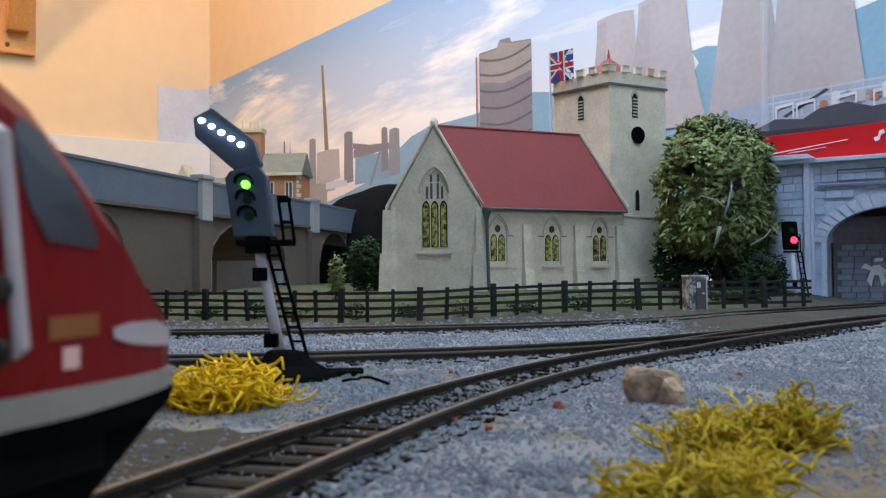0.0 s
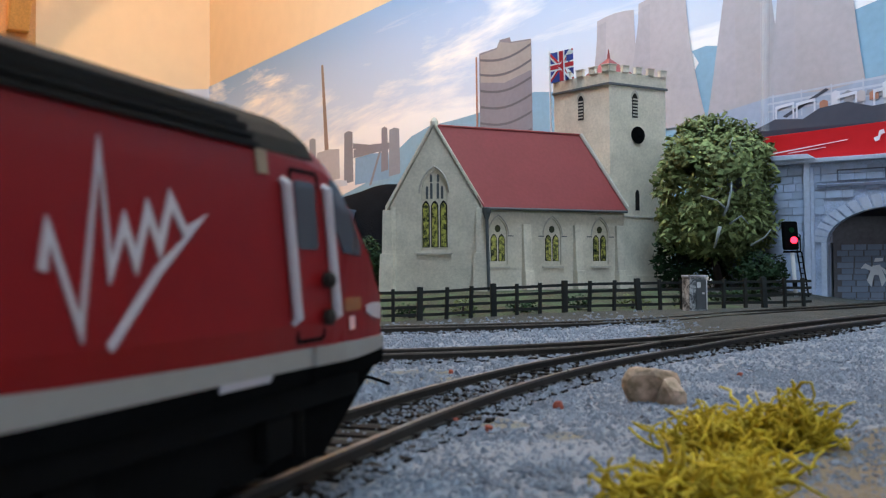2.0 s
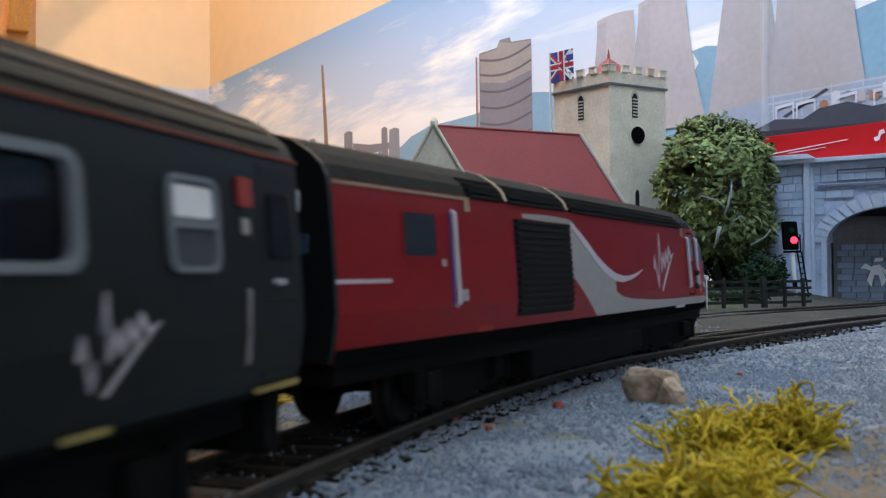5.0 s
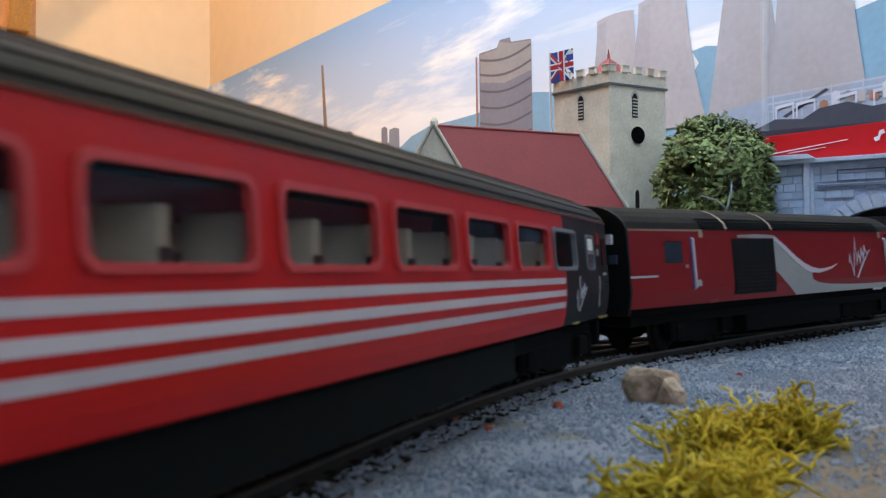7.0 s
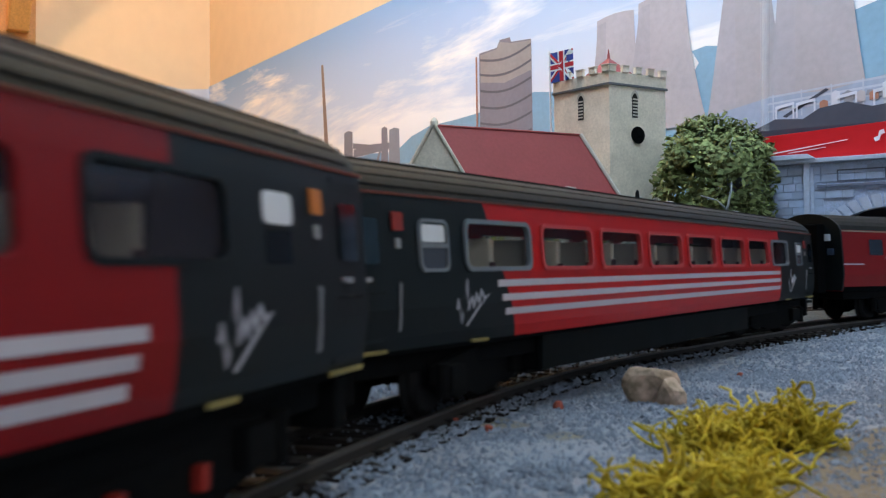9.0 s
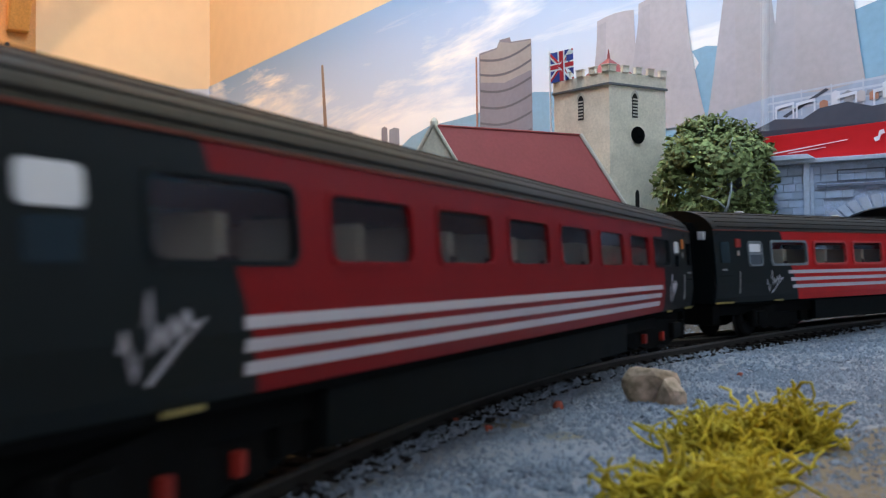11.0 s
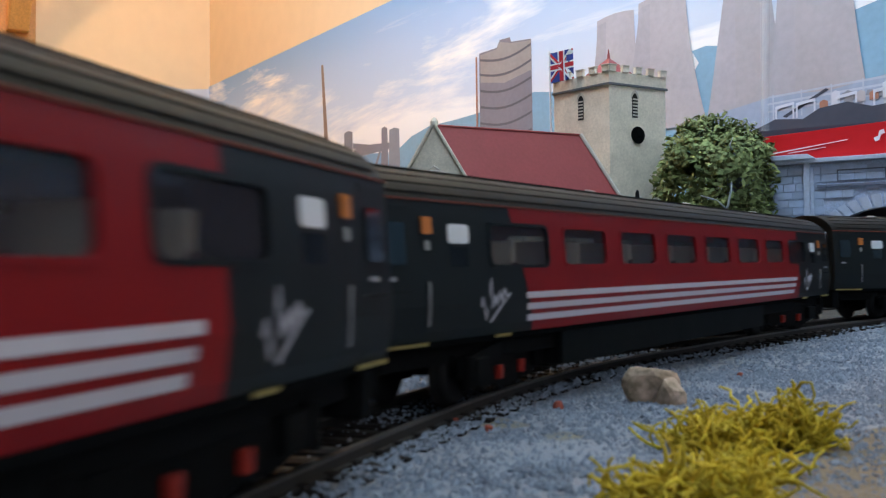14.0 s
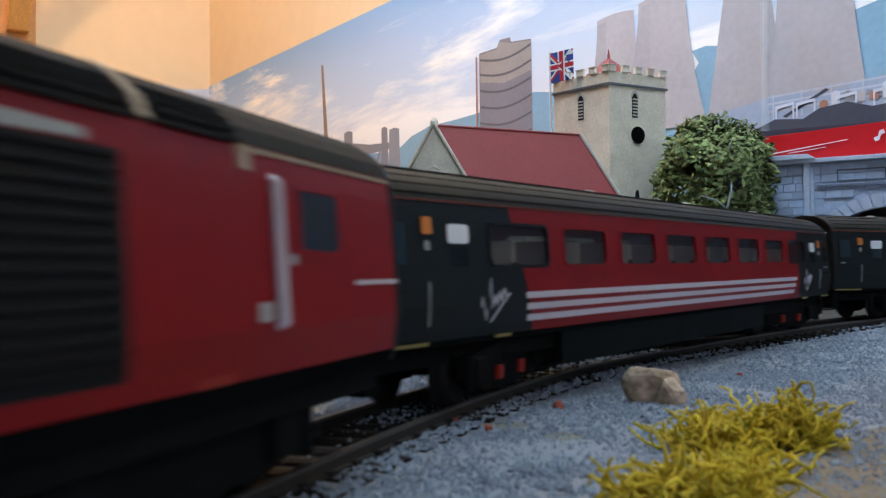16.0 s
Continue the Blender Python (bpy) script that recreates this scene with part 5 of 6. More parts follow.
def build_tree():
    rng = random.Random(11)
    t = thing("model_tree", "round-headed olive green model tree with pale twigs showing", "tree", mm(219, 735, 0))
    part("trunk", tube([(1, 0, 0), (0, 0, 18), (-3, 2, 40), (-2, 0, 70), (0, 0, 100)], 4.2, 10, 1.4), "bark_dark", t, "dark trunk")
    for path, r in (([(-9, -44, 66), (-6, -47, 74), (-3, -45, 86), (-2, -43, 92)], 1.2), ([(-6, -46, 70), (-14, -44, 78), (-24, -38, 82)], 0.9), ([(-5, -46, 60), (4, -46, 66), (10, -44, 60)], 0.9), ([(-12, -46, 58), (-14, -46, 50), (-16, -44, 42)], 1.5), ([(12, -42, 44), (24, -38, 50), (30, -34, 56)], 0.9), ([(2, -40, 112), (-2, -40, 120), (1, -38, 126)], 0.8)):
        part("limb", tube(path, r, 7, r * 0.5), "bark", t, "pale grey limb", smooth=True)
    part("crown", join(clumps(rng, 11000, (-1, 0, 90), (46, 42, 57), 5.6, 0.8, 0.62, 0.3), clumps(rng, 4500, (0, 0, 58), (47, 42, 24), 5.6, 0.8, 0.5, 0.6)), "leaf", t, "dense olive leaf clumps with gaps")


def bush(name, label, at, size, n, leaf, flake, seed):
    rng = random.Random(seed)
    b = thing(name, label, "bush", mm(at[0], at[1], gz(at[0], at[1])))
    part("stem", tube([(0, 0, -1), (0, 0, size[2])], 1.2, 6, 0.5), "bark_dark", b)
    part("foliage", clumps(rng, n, (0, 0, size[2] * 0.8), size, flake, 1.0, 0.3), leaf, b)


def strands(rng, n, spread, height, r, reach, part_of=None):
    """Springy curled shreds, rising from a patch of ground."""
    geos = []
    for _ in range(n):
        a, k = rng.uniform(0, math.tau), rng.random() ** 0.6
        p = Vector((math.cos(a) * spread[0] * k, math.sin(a) * spread[1] * k, height * (1 - k * k) * rng.random()))
        d = Vector((rng.gauss(0, 1), rng.gauss(0, 1), rng.gauss(0.1, 0.5))).normalized()
        path = [tuple(p)]
        for _ in range(rng.randint(3, 6)):
            d = (d + Vector((rng.gauss(0, 0.75), rng.gauss(0, 0.75), rng.gauss(0, 0.6) - 0.12 * (p.z - height * 0.4)))).normalized()
            p = p + d * reach
            if p.z < 0:
                p.z, d.z = 0.2, abs(d.z)
            path.append(tuple(p))
        geos.append(tube(path, r * rng.uniform(0.6, 1.25), 5, r * 0.5))
    return join(*geos)


def tuft(label, x, y, spread, height, n, r, reach, mt, seed):
    rng = random.Random(seed)
    t = thing("foliage_tuft", label, "foliage", mm(x, y, gz(x, y)), group="yellow tufts")
    for k in range(5):
        ox, oy = rng.uniform(-0.45, 0.45) * spread[0], rng.uniform(-0.4, 0.4) * spread[1]
        hh = height * rng.uniform(0.7, 1.1)
        geo = strands(rng, n // 5, (spread[0] * 0.6, spread[1] * 0.7), hh, r, reach)
        part("shred_clump", moved(geo, lambda a, b, z: (a + ox, b + oy, z)), mt, t, smooth=True)


def build_stone(x, y, w, h, seed, mt="rock", name="stone", label="chipped ochre stone on the ballast"):
    rng = random.Random(seed)
    bm = bmesh.new()
    bmesh.ops.create_icosphere(bm, subdivisions=3, radius=1.0)
    planes = [(Vector((rng.gauss(0, 1), rng.gauss(0, 1), rng.gauss(0.2, 0.8))).normalized(), rng.uniform(0.62, 0.86)) for _ in range(11)]
    for vt in bm.verts:
        for nrm, dd in planes:
            e = vt.co.dot(nrm) - dd
            if e > 0:
                vt.co -= nrm * e
        vt.co += vt.co.normalized() * 0.03 * noise.noise(vt.co * 4)
    v = [(p.co.x * w, p.co.y * w * 0.7, p.co.z * h + h * 0.62) for p in bm.verts]
    f = [tuple(q.index for q in fc.verts) for fc in bm.faces]
    bm.free()
    solid(name, (v, f), mt, label, "stone", m=mm(x, y, gz(x, y)))


build_tree()
bush("bush", "dark green bush by the tunnel mouth", (240, 700), (22, 16, 17), 1500, "leaf_dark", 3.6, 2)
bush("bush", "dark green bush beside the church gable", (-62, 742), (17, 14, 24), 1500, "leaf_dark", 4.2, 3)
# two dark clumps added to stand for the shaded void under the tree
bush("hedge", "dark green clumps added to fill the shade under the tree", (190, 745), (22, 10, 26), 1500, "leaf_dark", 4.2, 6)
bush("hedge", "dark green clumps added to fill the dark gap behind the fence", (232, 752), (26, 10, 26), 1700, "leaf_dark", 4.2, 7)
bush("shrub", "thin tall green shrub by the fence", (-74, 640), (6, 6, 18), 420, "leaf", 3.2, 4)
bush("shrub", "low green weeds under the fence", (205, 640), (22, 8, 5), 500, "leaf_dark", 3.0, 5)
for k, (x, y, w, h) in enumerate([(-185, 597, 9, 6), (-150, 584, 10, 5), (-118, 572, 8, 7), (-88, 560, 11, 5), (-52, 546, 9, 6), (-20, 545, 10, 5), (12, 553, 9, 6), (48, 562, 10, 4), (84, 570, 9, 6), (120, 580, 11, 5), (156, 590, 9, 6)]):
    bush("weed", "low dark green weeds growing behind the fence", (x, y + 6), (w, 5, h), 160, "leaf_dark" if k % 3 else "leaf", 2.4, 60 + k)
tuft("bright yellow tangled foliage tuft beside the signal", -48.5, 198, (11, 6), 9.5, 300, 0.48, 2.6, "yellow", 21)
tuft("tall sprig of bright yellow foliage", -47, 200, (4, 2.5), 15, 60, 0.5, 3.2, "yellow", 22)
tuft("dusty yellow tangled foliage mound on scatter", 46, 149, (9, 5), 5.2, 340, 0.36, 2.0, "yellow_dull", 23)
tuft("dusty yellow sprig rising from the mound", 56, 151, (5.5, 3.5), 10.0, 240, 0.36, 2.0, "yellow_dull", 24)
tuft("low dusty yellow foliage mound on brown scatter", 28, 115, (13, 5), 3.6, 340, 0.34, 1.8, "yellow_dull", 25)
tuft("spread of dusty yellow shreds on brown scatter", 40, 130, (8, 6), 1.6, 130, 0.34, 1.6, "yellow_dull", 26)
build_stone(45.6, 204, 6.6, 5.6, 31)
build_stone(49.2, 200, 4.2, 3.6, 32, label="small chip of the ochre stone")
build_stone(24, 194, 1.3, 1.1, 33, "rust", "pebble", "small red-brown pebble on ballast")
for k, (x, y) in enumerate([(8, 168), (2, 176), (-89, 345), (2, 262), (17, 262), (80, 250)]):
    build_stone(x, y, 0.9, 0.8, 40 + k, "rust", "pebble", "tiny red-brown pebble on ballast")

# ---- the train (mm; x forward along each vehicle, z above the rail head) ----
SIDE = [(13.0, 16.6), (15.0, 17.2), (20.0, 17.8), (26.0, 17.5), (36.0, 16.75), (39.0, 16.4)]
ROOF = [(39.0, 16.4), (41.0, 15.4), (42.8, 13.4), (44.5, 10.6), (45.7, 7.0), (46.3, 3.4), (46.5, 0.0)]
PZ, PW = [p[0] for p in SIDE], [p[1] for p in SIDE]


def half(z):
    return float(np.interp(z, PZ, PW))


def on_side(side, off=0.0):
    """Places (u, z, depth) on a body side: side -1 faces the right of the train, depth goes inwards."""
    return lambda p, q, d: (p, side * (half(q) + off - d), q)


def band(side, u0, u1, z0, z1, thick=0.5, off=0.0, nz=6):
    """A strip of the body side between two heights; an end given as a pair slants from the first to the second."""
    v, f = [], []
    u0, u1 = (e if isinstance(e, tuple) else (e, e) for e in (u0, u1))
    zs = np.linspace(z0, z1, nz + 1)
    for d in (0.0, thick):
        for z in zs:
            for e in (u0, u1):
                v.append((e[0] + (e[1] - e[0]) * float(z - z0) / (z1 - z0), side * (half(z) + off - d), float(z)))
    k = 2 * (nz + 1)
    for i in range(nz):
        a = 2 * i
        f += [(a, a + 1, a + 3, a + 2), (k + a, k + a + 2, k + a + 3, k + a + 1), (a, a + 2, k + a + 2, k + a), (a + 1, k + a + 1, k + a + 3, a + 3)]
    return v, f + [(0, k, k + 1, 1), (2 * nz, 2 * nz + 1, k + 2 * nz + 1, k + 2 * nz)]


def columns(side, cols, off=0.15, thick=0.2):
    """A printed shape on the body side, from columns of (u, low, high)."""
    v, f = [], []
    for u, a, b in cols:
        for d in (0.0, thick):
            for k in range(5):
                z = a + (b - a) * k / 4
                v.append((u, side * (half(z) + off - d), z))
    for i in range(len(cols) - 1):
        a, b = i * 10, i * 10 + 10
        f += [(a + k, b + k, b + k + 1, a + k + 1) for k in range(4)] + [(a + 5 + k, a + 6 + k, b + 6 + k, b + 5 + k) for k in range(4)]
        f += [(a + 4, b + 4, b + 9, a + 9), (a, a + 5, b + 5, b)]
    return v, f


def stroke(side, path, w, off=0.18):
    """A painted line of a given width on the body side: one ribbon, mitred at its bends."""
    pts = [Vector(p) for p in path]
    fn = on_side(side, off)
    v, f = [], []
    for i, p in enumerate(pts):
        d0 = (p - pts[i - 1]).normalized() if i else (pts[1] - p).normalized()
        d1 = (pts[i + 1] - p).normalized() if i < len(pts) - 1 else d0
        d = d0 + d1
        n = Vector((-d.y, d.x)).normalized() if d.length > 0.05 else Vector((-d0.y, d0.x))
        n = n * (w / 2) / max(0.45, abs(n.dot(Vector((-d0.y, d0.x)))))
        lift = -0.006 * i
        v += [fn(q.x, q.y, dd + lift) for dd in (0.0, 0.15) for q in (p + n, p - n)]
    for i in range(len(pts) - 1):
        a, b = i * 4, i * 4 + 4
        f += [(a, a + 1, b + 1, b), (a + 2, b + 2, b + 3, a + 3), (a, b, b + 2, a + 2), (a + 1, a + 3, b + 3, b + 1)]
    n = len(v)
    return v, f + [(0, 2, 3, 1), (n - 4, n - 3, n - 1, n - 2)]


def mark(side, u, z, k, flip=1):
    """A slanting painted flourish: a plain abstract mark in white strokes."""
    def at(a, b):
        return (u + a * k * flip, z + b * k)
    w = k * (1.15 if k > 0.8 else 0.95)
    way = [(-0.6, 6.4), (0.2, 9.6), (3.2, 1.8), (6.4, 16.4), (6.9, 6.2), (9.0, 10.4), (10.2, 7.0), (12.2, 11.6), (13.6, 8.4), (15.6, 12.8), (17.6, 9.8), (20.4, 11.2), (13.2, 6.4), (6.4, 0.2)]
    return stroke(side, [at(p, q) for p, q in way], w * 0.8)


def roof_shell(u0, u1, top=1.0, lift=0.0, steps=2):
    pts = [(-w, z + lift) for z, w in ROOF] + [(w, z + lift) for z, w in reversed(ROOF[:-1])]
    v = [(u, y, z) for u in np.linspace(u0, u1, steps) for y, z in pts]
    n = len(pts)
    f = [(i * n + k, i * n + k + 1, (i + 1) * n + k + 1, (i + 1) * n + k) for i in range(steps - 1) for k in range(n - 1)]
    m = len(v)
    v = v + v[:n] + v[-n:]
    return v, f + [tuple(range(m, m + n)), tuple(reversed(range(m + n, m + 2 * n)))]


def handrail(side, u, z0, z1, r=0.6, out=0.6, lean=0.0):
    y = lambda z: side * (half(z) + out)
    return tube([(u, side * half(z0), z0), (u, y(z0), z0 + 0.2), (u + lean, y(z1), z1 - 0.2), (u + lean, side * half(z1), z1)], r, 8)


def wheelset(parent, u):
    ob = part("wheelset", join(moved(lathe([(1.6, -9.2), (6.2, -9.2), (7.0, -8.4), (7.0, -7.4), (7.8, -6.8), (7.8, -6.4), (1.0, -6.2), (1.0, 6.2), (7.8, 6.4), (7.8, 6.8), (7.0, 7.4), (7.0, 8.4), (6.2, 9.2), (1.6, 9.2)], 18), lambda x, y, z: (x, z, y)),
                               *[bx(-0.5, sgn * 9.2 - 0.2, -6, 0.5, sgn * 9.2 + 0.2, 6) for sgn in (1, -1)]), "wheel", parent, smooth=False)
    ob.location = (u * 0.001, 0, 0.007)
    return ob


def bogie(parent, u, base, red):
    """A four-wheeled truck with side frames, springs, axle boxes and dampers."""
    b = part("bogie", join(bx(-base / 2 - 4, -10, 6, base / 2 + 4, 10, 10), bx(-5, -6, 9, 5, 6, 13)), "under", parent)
    b.location = (u * 0.001, 0, 0)
    for sgn in (1, -1):
        part("side_frame", slab([(-base / 2 - 6, 6), (-base / 2 - 6, 9.5), (-6, 11.5), (6, 11.5), (base / 2 + 6, 9.5), (base / 2 + 6, 5), (base / 2 - 4, 2.6), (8, 3.4), (4, 2.2), (-4, 2.2), (-8, 3.4), (-base / 2 + 4, 2.6)], sgn * 11.5, sgn * 13.2), "under", b, bevel=0.3)
        for e in (-1, 1):
            part("axle_box", bx(e * base / 2 - 3, sgn * 13, 4.6, e * base / 2 + 3, sgn * 14.8, 9.4), "under", b, bevel=0.5)
            part("spring", tube([(e * base / 2 + e * 5, sgn * 13.8, 4), (e * base / 2 + e * 5, sgn * 13.8, 10)], 1.3, 8), "under", b)
            if red:
                part("damper", bx(e * 6.5 - 0.7, sgn * 13.2, 4.2, e * 6.5 + 0.7, sgn * 14.6, 7.0), "damper", b, "red damper", bevel=0.4)
    for e in (-1, 1):
        WHEELS.append(wheelset(b, e * base / 2))
    return b


WHEELS, VEHICLES = [], []


def power_car(label, backwards):
    """A wedge-nosed diesel power car; the same build serves both ends of the train."""
    c = thing("power_car", label, "locomotive")
    f = -1 if backwards else 1
    # the nose ahead of the cab door is drawn out a little
    g = lambda geo: moved(geo, lambda x, y, z: (f * (x + 0.2 * max(0.0, x - 95.5)), f * y, z))
    rear = -111.5
    # body shell from the rear to the cab, then the raked nose
    pts = [(-w, z) for z, w in SIDE] + [(-w, z) for z, w in ROOF[1:]] + [(w, z) for z, w in reversed(ROOF[1:-1])] + [(w, z) for z, w in reversed(SIDE)]
    n = len(pts)
    stations = [(rear, 46.5, 1.0, 13.0), (rear + 1.5, 46.5, 1.0, 13.0), (80, 46.5, 1.0, 13.0), (88, 46.3, 1.0, 13.0), (93, 45.4, 0.995, 13.0), (96, 43.6, 0.985, 13.0), (99, 39.6, 0.97, 13.0), (102, 35.4, 0.95, 13.0), (105, 31.3, 0.925, 13.0), (108, 27.4, 0.89, 13.0), (111.4, 24.2, 0.84, 13.2), (114.4, 21.6, 0.75, 13.6), (116.8, 19.8, 0.61, 14.2), (118.2, 18.6, 0.44, 14.8)]
    def loft(st):
        v = []
        for u, top, k, low in st:
            r = (top - low) / (46.5 - 13.0)
            for y, z in pts:
                sq = 0.35 * (1 - r)
                v.append((u, math.copysign(min(abs(y) * k * (1 + sq), 17.8 * k), y) if y else 0.0, low + (z - 13.0) * r))
        fc = [(i * n + j, (i + 1) * n + j, (i + 1) * n + (j + 1) % n, i * n + (j + 1) % n) for i in range(len(st) - 1) for j in range(n)]
        return v, fc + [tuple(range(n)), tuple(reversed(range((len(st) - 1) * n, len(st) * n)))]
    def skin(side, off=0.2):
        """Places (u, z, depth) on the skin of the raked nose."""
        def fn(p, q, dd):
            tops, ks, lows = (float(np.interp(p, [t[0] for t in stations], [t[k] for t in stations])) for k in (1, 2, 3))
            r = (tops - lows) / (46.5 - 13.0)
            y = float(np.interp(13 + (q - lows) / r, PZ + [z for z, _ in ROOF[1:]], PW + [w for _, w in ROOF[1:]]))
            return (p, side * (min(y * ks * (1 + 0.35 * (1 - r)), 17.8 * ks) + off - dd), q)
        return fn

    def strip(side, cols, off=0.2):
        fn = skin(side, off)
        v = [fn(u, z0 + (z1 - z0) * k / 3, dd) for u, z0, z1 in cols for dd in (0, 0.4) for k in range(4)]
        fc = []
        for i in range(len(cols) - 1):
            a0, b0 = i * 8, i * 8 + 8
            fc += [(a0 + k, b0 + k, b0 + k + 1, a0 + k + 1) for k in range(3)] + [(a0 + 3, b0 + 3, b0 + 7, a0 + 7), (a0, a0 + 4, b0 + 4, b0)]
        return v, fc

    body = part("body", g(loft(stations)), "red", c, "glossy deep red body shell", smooth=False)
    part("roof", g(roof_shell(rear, 90, lift=0.35)), "roof", c, "weathered near-black roof")
    for side in (-1, 1):
        # roof grilles above the side
        for k in range(4):
            z = 39.5 + k * 1.05
            y = side * (float(np.interp(z, [p[0] for p in ROOF], [p[1] for p in ROOF])) + 0.25)
            for u0, u1 in ((-20, 76), (-53, -24), (-70, -56)):
                part("roof_louvre", g(bx(u0, y - 0.6, z - 0.28, u1, y + 0.6, z + 0.28)), "slat", c)
        # radiator grille with its slats
        part("grille", g(band(side, -51.2, -21.0, 17.0, 36.2, 0.3, 0.12)), "slot", c, "black radiator grille")
        for k in range(14):
            z = 17.9 + k * 1.36
            part("slat", g(band(side, -50.6, -21.6, z, z + 0.6, 0.6, 0.6, 1)), "slat", c)
        # livery
        part("white_swoosh", g(columns(side, [(-47, 36.6, 37.5), (-34, 36.4, 37.8), (-21.05, 36.4, 37.5), (-20.95, 24.6, 37.2), (-19, 23.6, 36.4), (-12.3, 19.6, 33.0), (-8, 17.2, 30.6), (-4.6, 15.1, 28.9), (0, 15.1, 27.0), (4, 15.1, 25.8), (8.3, 15.1, 23.2), (9, 15.1, 20.6), (14, 15.1, 19.2), (24, 15.1, 18.3), (45, 15.0, 17.5), (67, 15.0, 17.2), (90, 14.9, 17.2)])), "livery_grey", c, "pale grey swoosh widening into the lower band")
        part("white_swoosh", g(columns(side, [(-20.6, 35.6, 37.4), (-12.3, 31.6, 33.6), (-4.6, 27.4, 29.6), (2, 24.6, 27.0), (8.3, 23.2, 25.3), (14.4, 22.9, 24.5), (20, 23.4, 24.5), (26, 24.4, 25.1), (31.8, 26.1, 26.2)], 0.3)), "livery_white", c, "white swoosh tail")
        part("painted_mark", g(mark(side, 44.4, 19.8, 1.0)), "livery_white", c, "white slanting flourish")
        part("gold_line", g(band(side, rear, -70, 38.6, 39.1, 0.3, 0.2, 1)), "strap", c)
        for u in (-71.0, 77.0):
            part("roof_strap", g(band(side, u - 1.1, u + 1.1, 36.6, 39.2, 0.4, 0.3, 2)), "strap", c, "pale tan strap")
        for u in (-54.5, -22.2):
            pv = [(u + du, side * (w + 0.45), z + 0.5) for z, w in ROOF[:5] for du in (-0.8, 0.8)]
            part("roof_strap", g((pv, [(2 * k, 2 * k + 1, 2 * k + 3, 2 * k + 2) for k in range(4)])), "strap", c)
        # doors, windows, rails
        part("rear_window", g(slab(rounded(-93, 28.5, -82.8, 35.4, 0.8), 0, 0.3, on_side(side, 0.1))), "pane_rear", c, "dark luggage van window")
        part("rear_window_rim", g(slab(rounded(-93.6, 27.9, -82.2, 36.0, 1.0), 0, 0.3, on_side(side, 0.16), [rounded(-93, 28.5, -82.8, 35.4, 0.8)])), "red", c)
        part("handrail", g(handrail(side, -76.9, 20.2, 36.2)), "livery_white", c, "white handrail")
        # handrail's shadow painted as a thin purple strip
        part("rail_recess", g(band(side, -77.9, -77.2, 20.2, 36.2, 0.2, 0.06)), "purple", c)
        part("footstep", g(band(side, -75.2, -72.6, 20.8, 22.8, 0.4, 0.3, 1)), "livery_grey", c)
        part("data_panel", g(band(side, -81.2, -79.9, 26.8, 28.0, 0.3, 0.25, 1)), "livery_grey", c)
        part("white_line", g(band(side, -112, -97.5, 24.3, 24.9, 0.25, 0.2, 1)), "livery_white", c)
        part("lifting_mark", g(band(side, -68, -62, 15.0, 15.9, 0.25, 0.25, 1)), "damper", c)
        for u in (82.2, 92.6):
            part("handrail", g(handrail(side, u, 20.5, 36.2, 0.62, lean=-0.8)), "livery_white", c, "white cab door handrail")
        part("cab_door_window", g(slab(rounded(84.2, 28.6, 89.4, 36.6, 0.7), 0, 0.3, on_side(side, 0.15))), "pane_dark", c, "cab door window")
        part("cab_door_edge", g(slab(rounded(83.2, 17.8, 90.6, 38.0, 0.8), 0, 0.2, on_side(side, 0.1), [rounded(83.7, 18.3, 90.1, 37.5, 0.6)])), "under", c)
        for z in (20.6, 25.0):
            part("door_knob", g(moved(lathe([(0.2, 0), (1.0, 0.2), (1.0, 1.0), (0.4, 1.4)], 10), lambda x, y, zz: (90.4 + x, side * (17.7 + zz), z + y))), "rail", c)
        part("marker_bar", g(strip(side, [(96.0, 21.0, 22.7), (98.5, 21.0, 22.7), (101.4, 21.0, 22.7)])), "gold_dull", c, "dull gold number panel as a plain bar")
        part("side_lamp", g(strip(side, [(97.4, 18.6, 20.3), (99.2, 18.6, 20.3)])), "rear_lamp", c, "pale pink lamp panel")
        part("plate", g(band(side, 68, 78, 14.2, 15.0, 0.6, 0.3, 1)), "livery_white", c)
        # quarter light beside the windscreen
        part("quarter_window", g(strip(side, [(93.4, 35.4, 36.8), (94.4, 31.2, 37.6), (96.2, 28.4, 36.6), (98.6, 28.2, 33.2), (101.2, 28.0, 29.4)])), "pane_dark", c, "dark quarter window of the cab")
        part("headlamp", g(strip(side, [(103.2, 20.6, 21.4), (106, 19.8, 21.7), (110, 19.3, 21.6), (114, 19.0, 20.6)], 0.25)), "livery_white", c, "white headlamp cluster panel")
        part("nose_band", g(strip(side, [(u, 14.9 + 0.02 * max(0, u - 100), 17.2 - 0.02 * max(0, u - 96)) for u in (88, 93, 96, 99, 102, 105, 108, 111.4, 114.4, 116.8, 118.2)], 0.4)), "livery_grey", c, "pale grey band round the nose")
        part("solebar", g(columns(side, [(rear, 12.6, 15.0), (0, 12.6, 15.0), (90, 12.6, 14.9)], 0.12, 0.5)), "black", c, "black lower edge of the body")
        part("solebar", g(strip(side, [(u, 13.0 if u < 109 else 13.3 + (u - 111.4) * 0.2, 15.0 + 0.02 * max(0, u - 100)) for u in (88, 93, 96, 99, 102, 105, 108, 111.4, 114.4, 116.8, 118.2)], 0.35)), "black", c)
    screen = [(95.6, -9.6, 43.0), (95.6, 9.6, 43.0), (104.6, 13.2, 31.4), (104.6, -13.2, 31.4)]
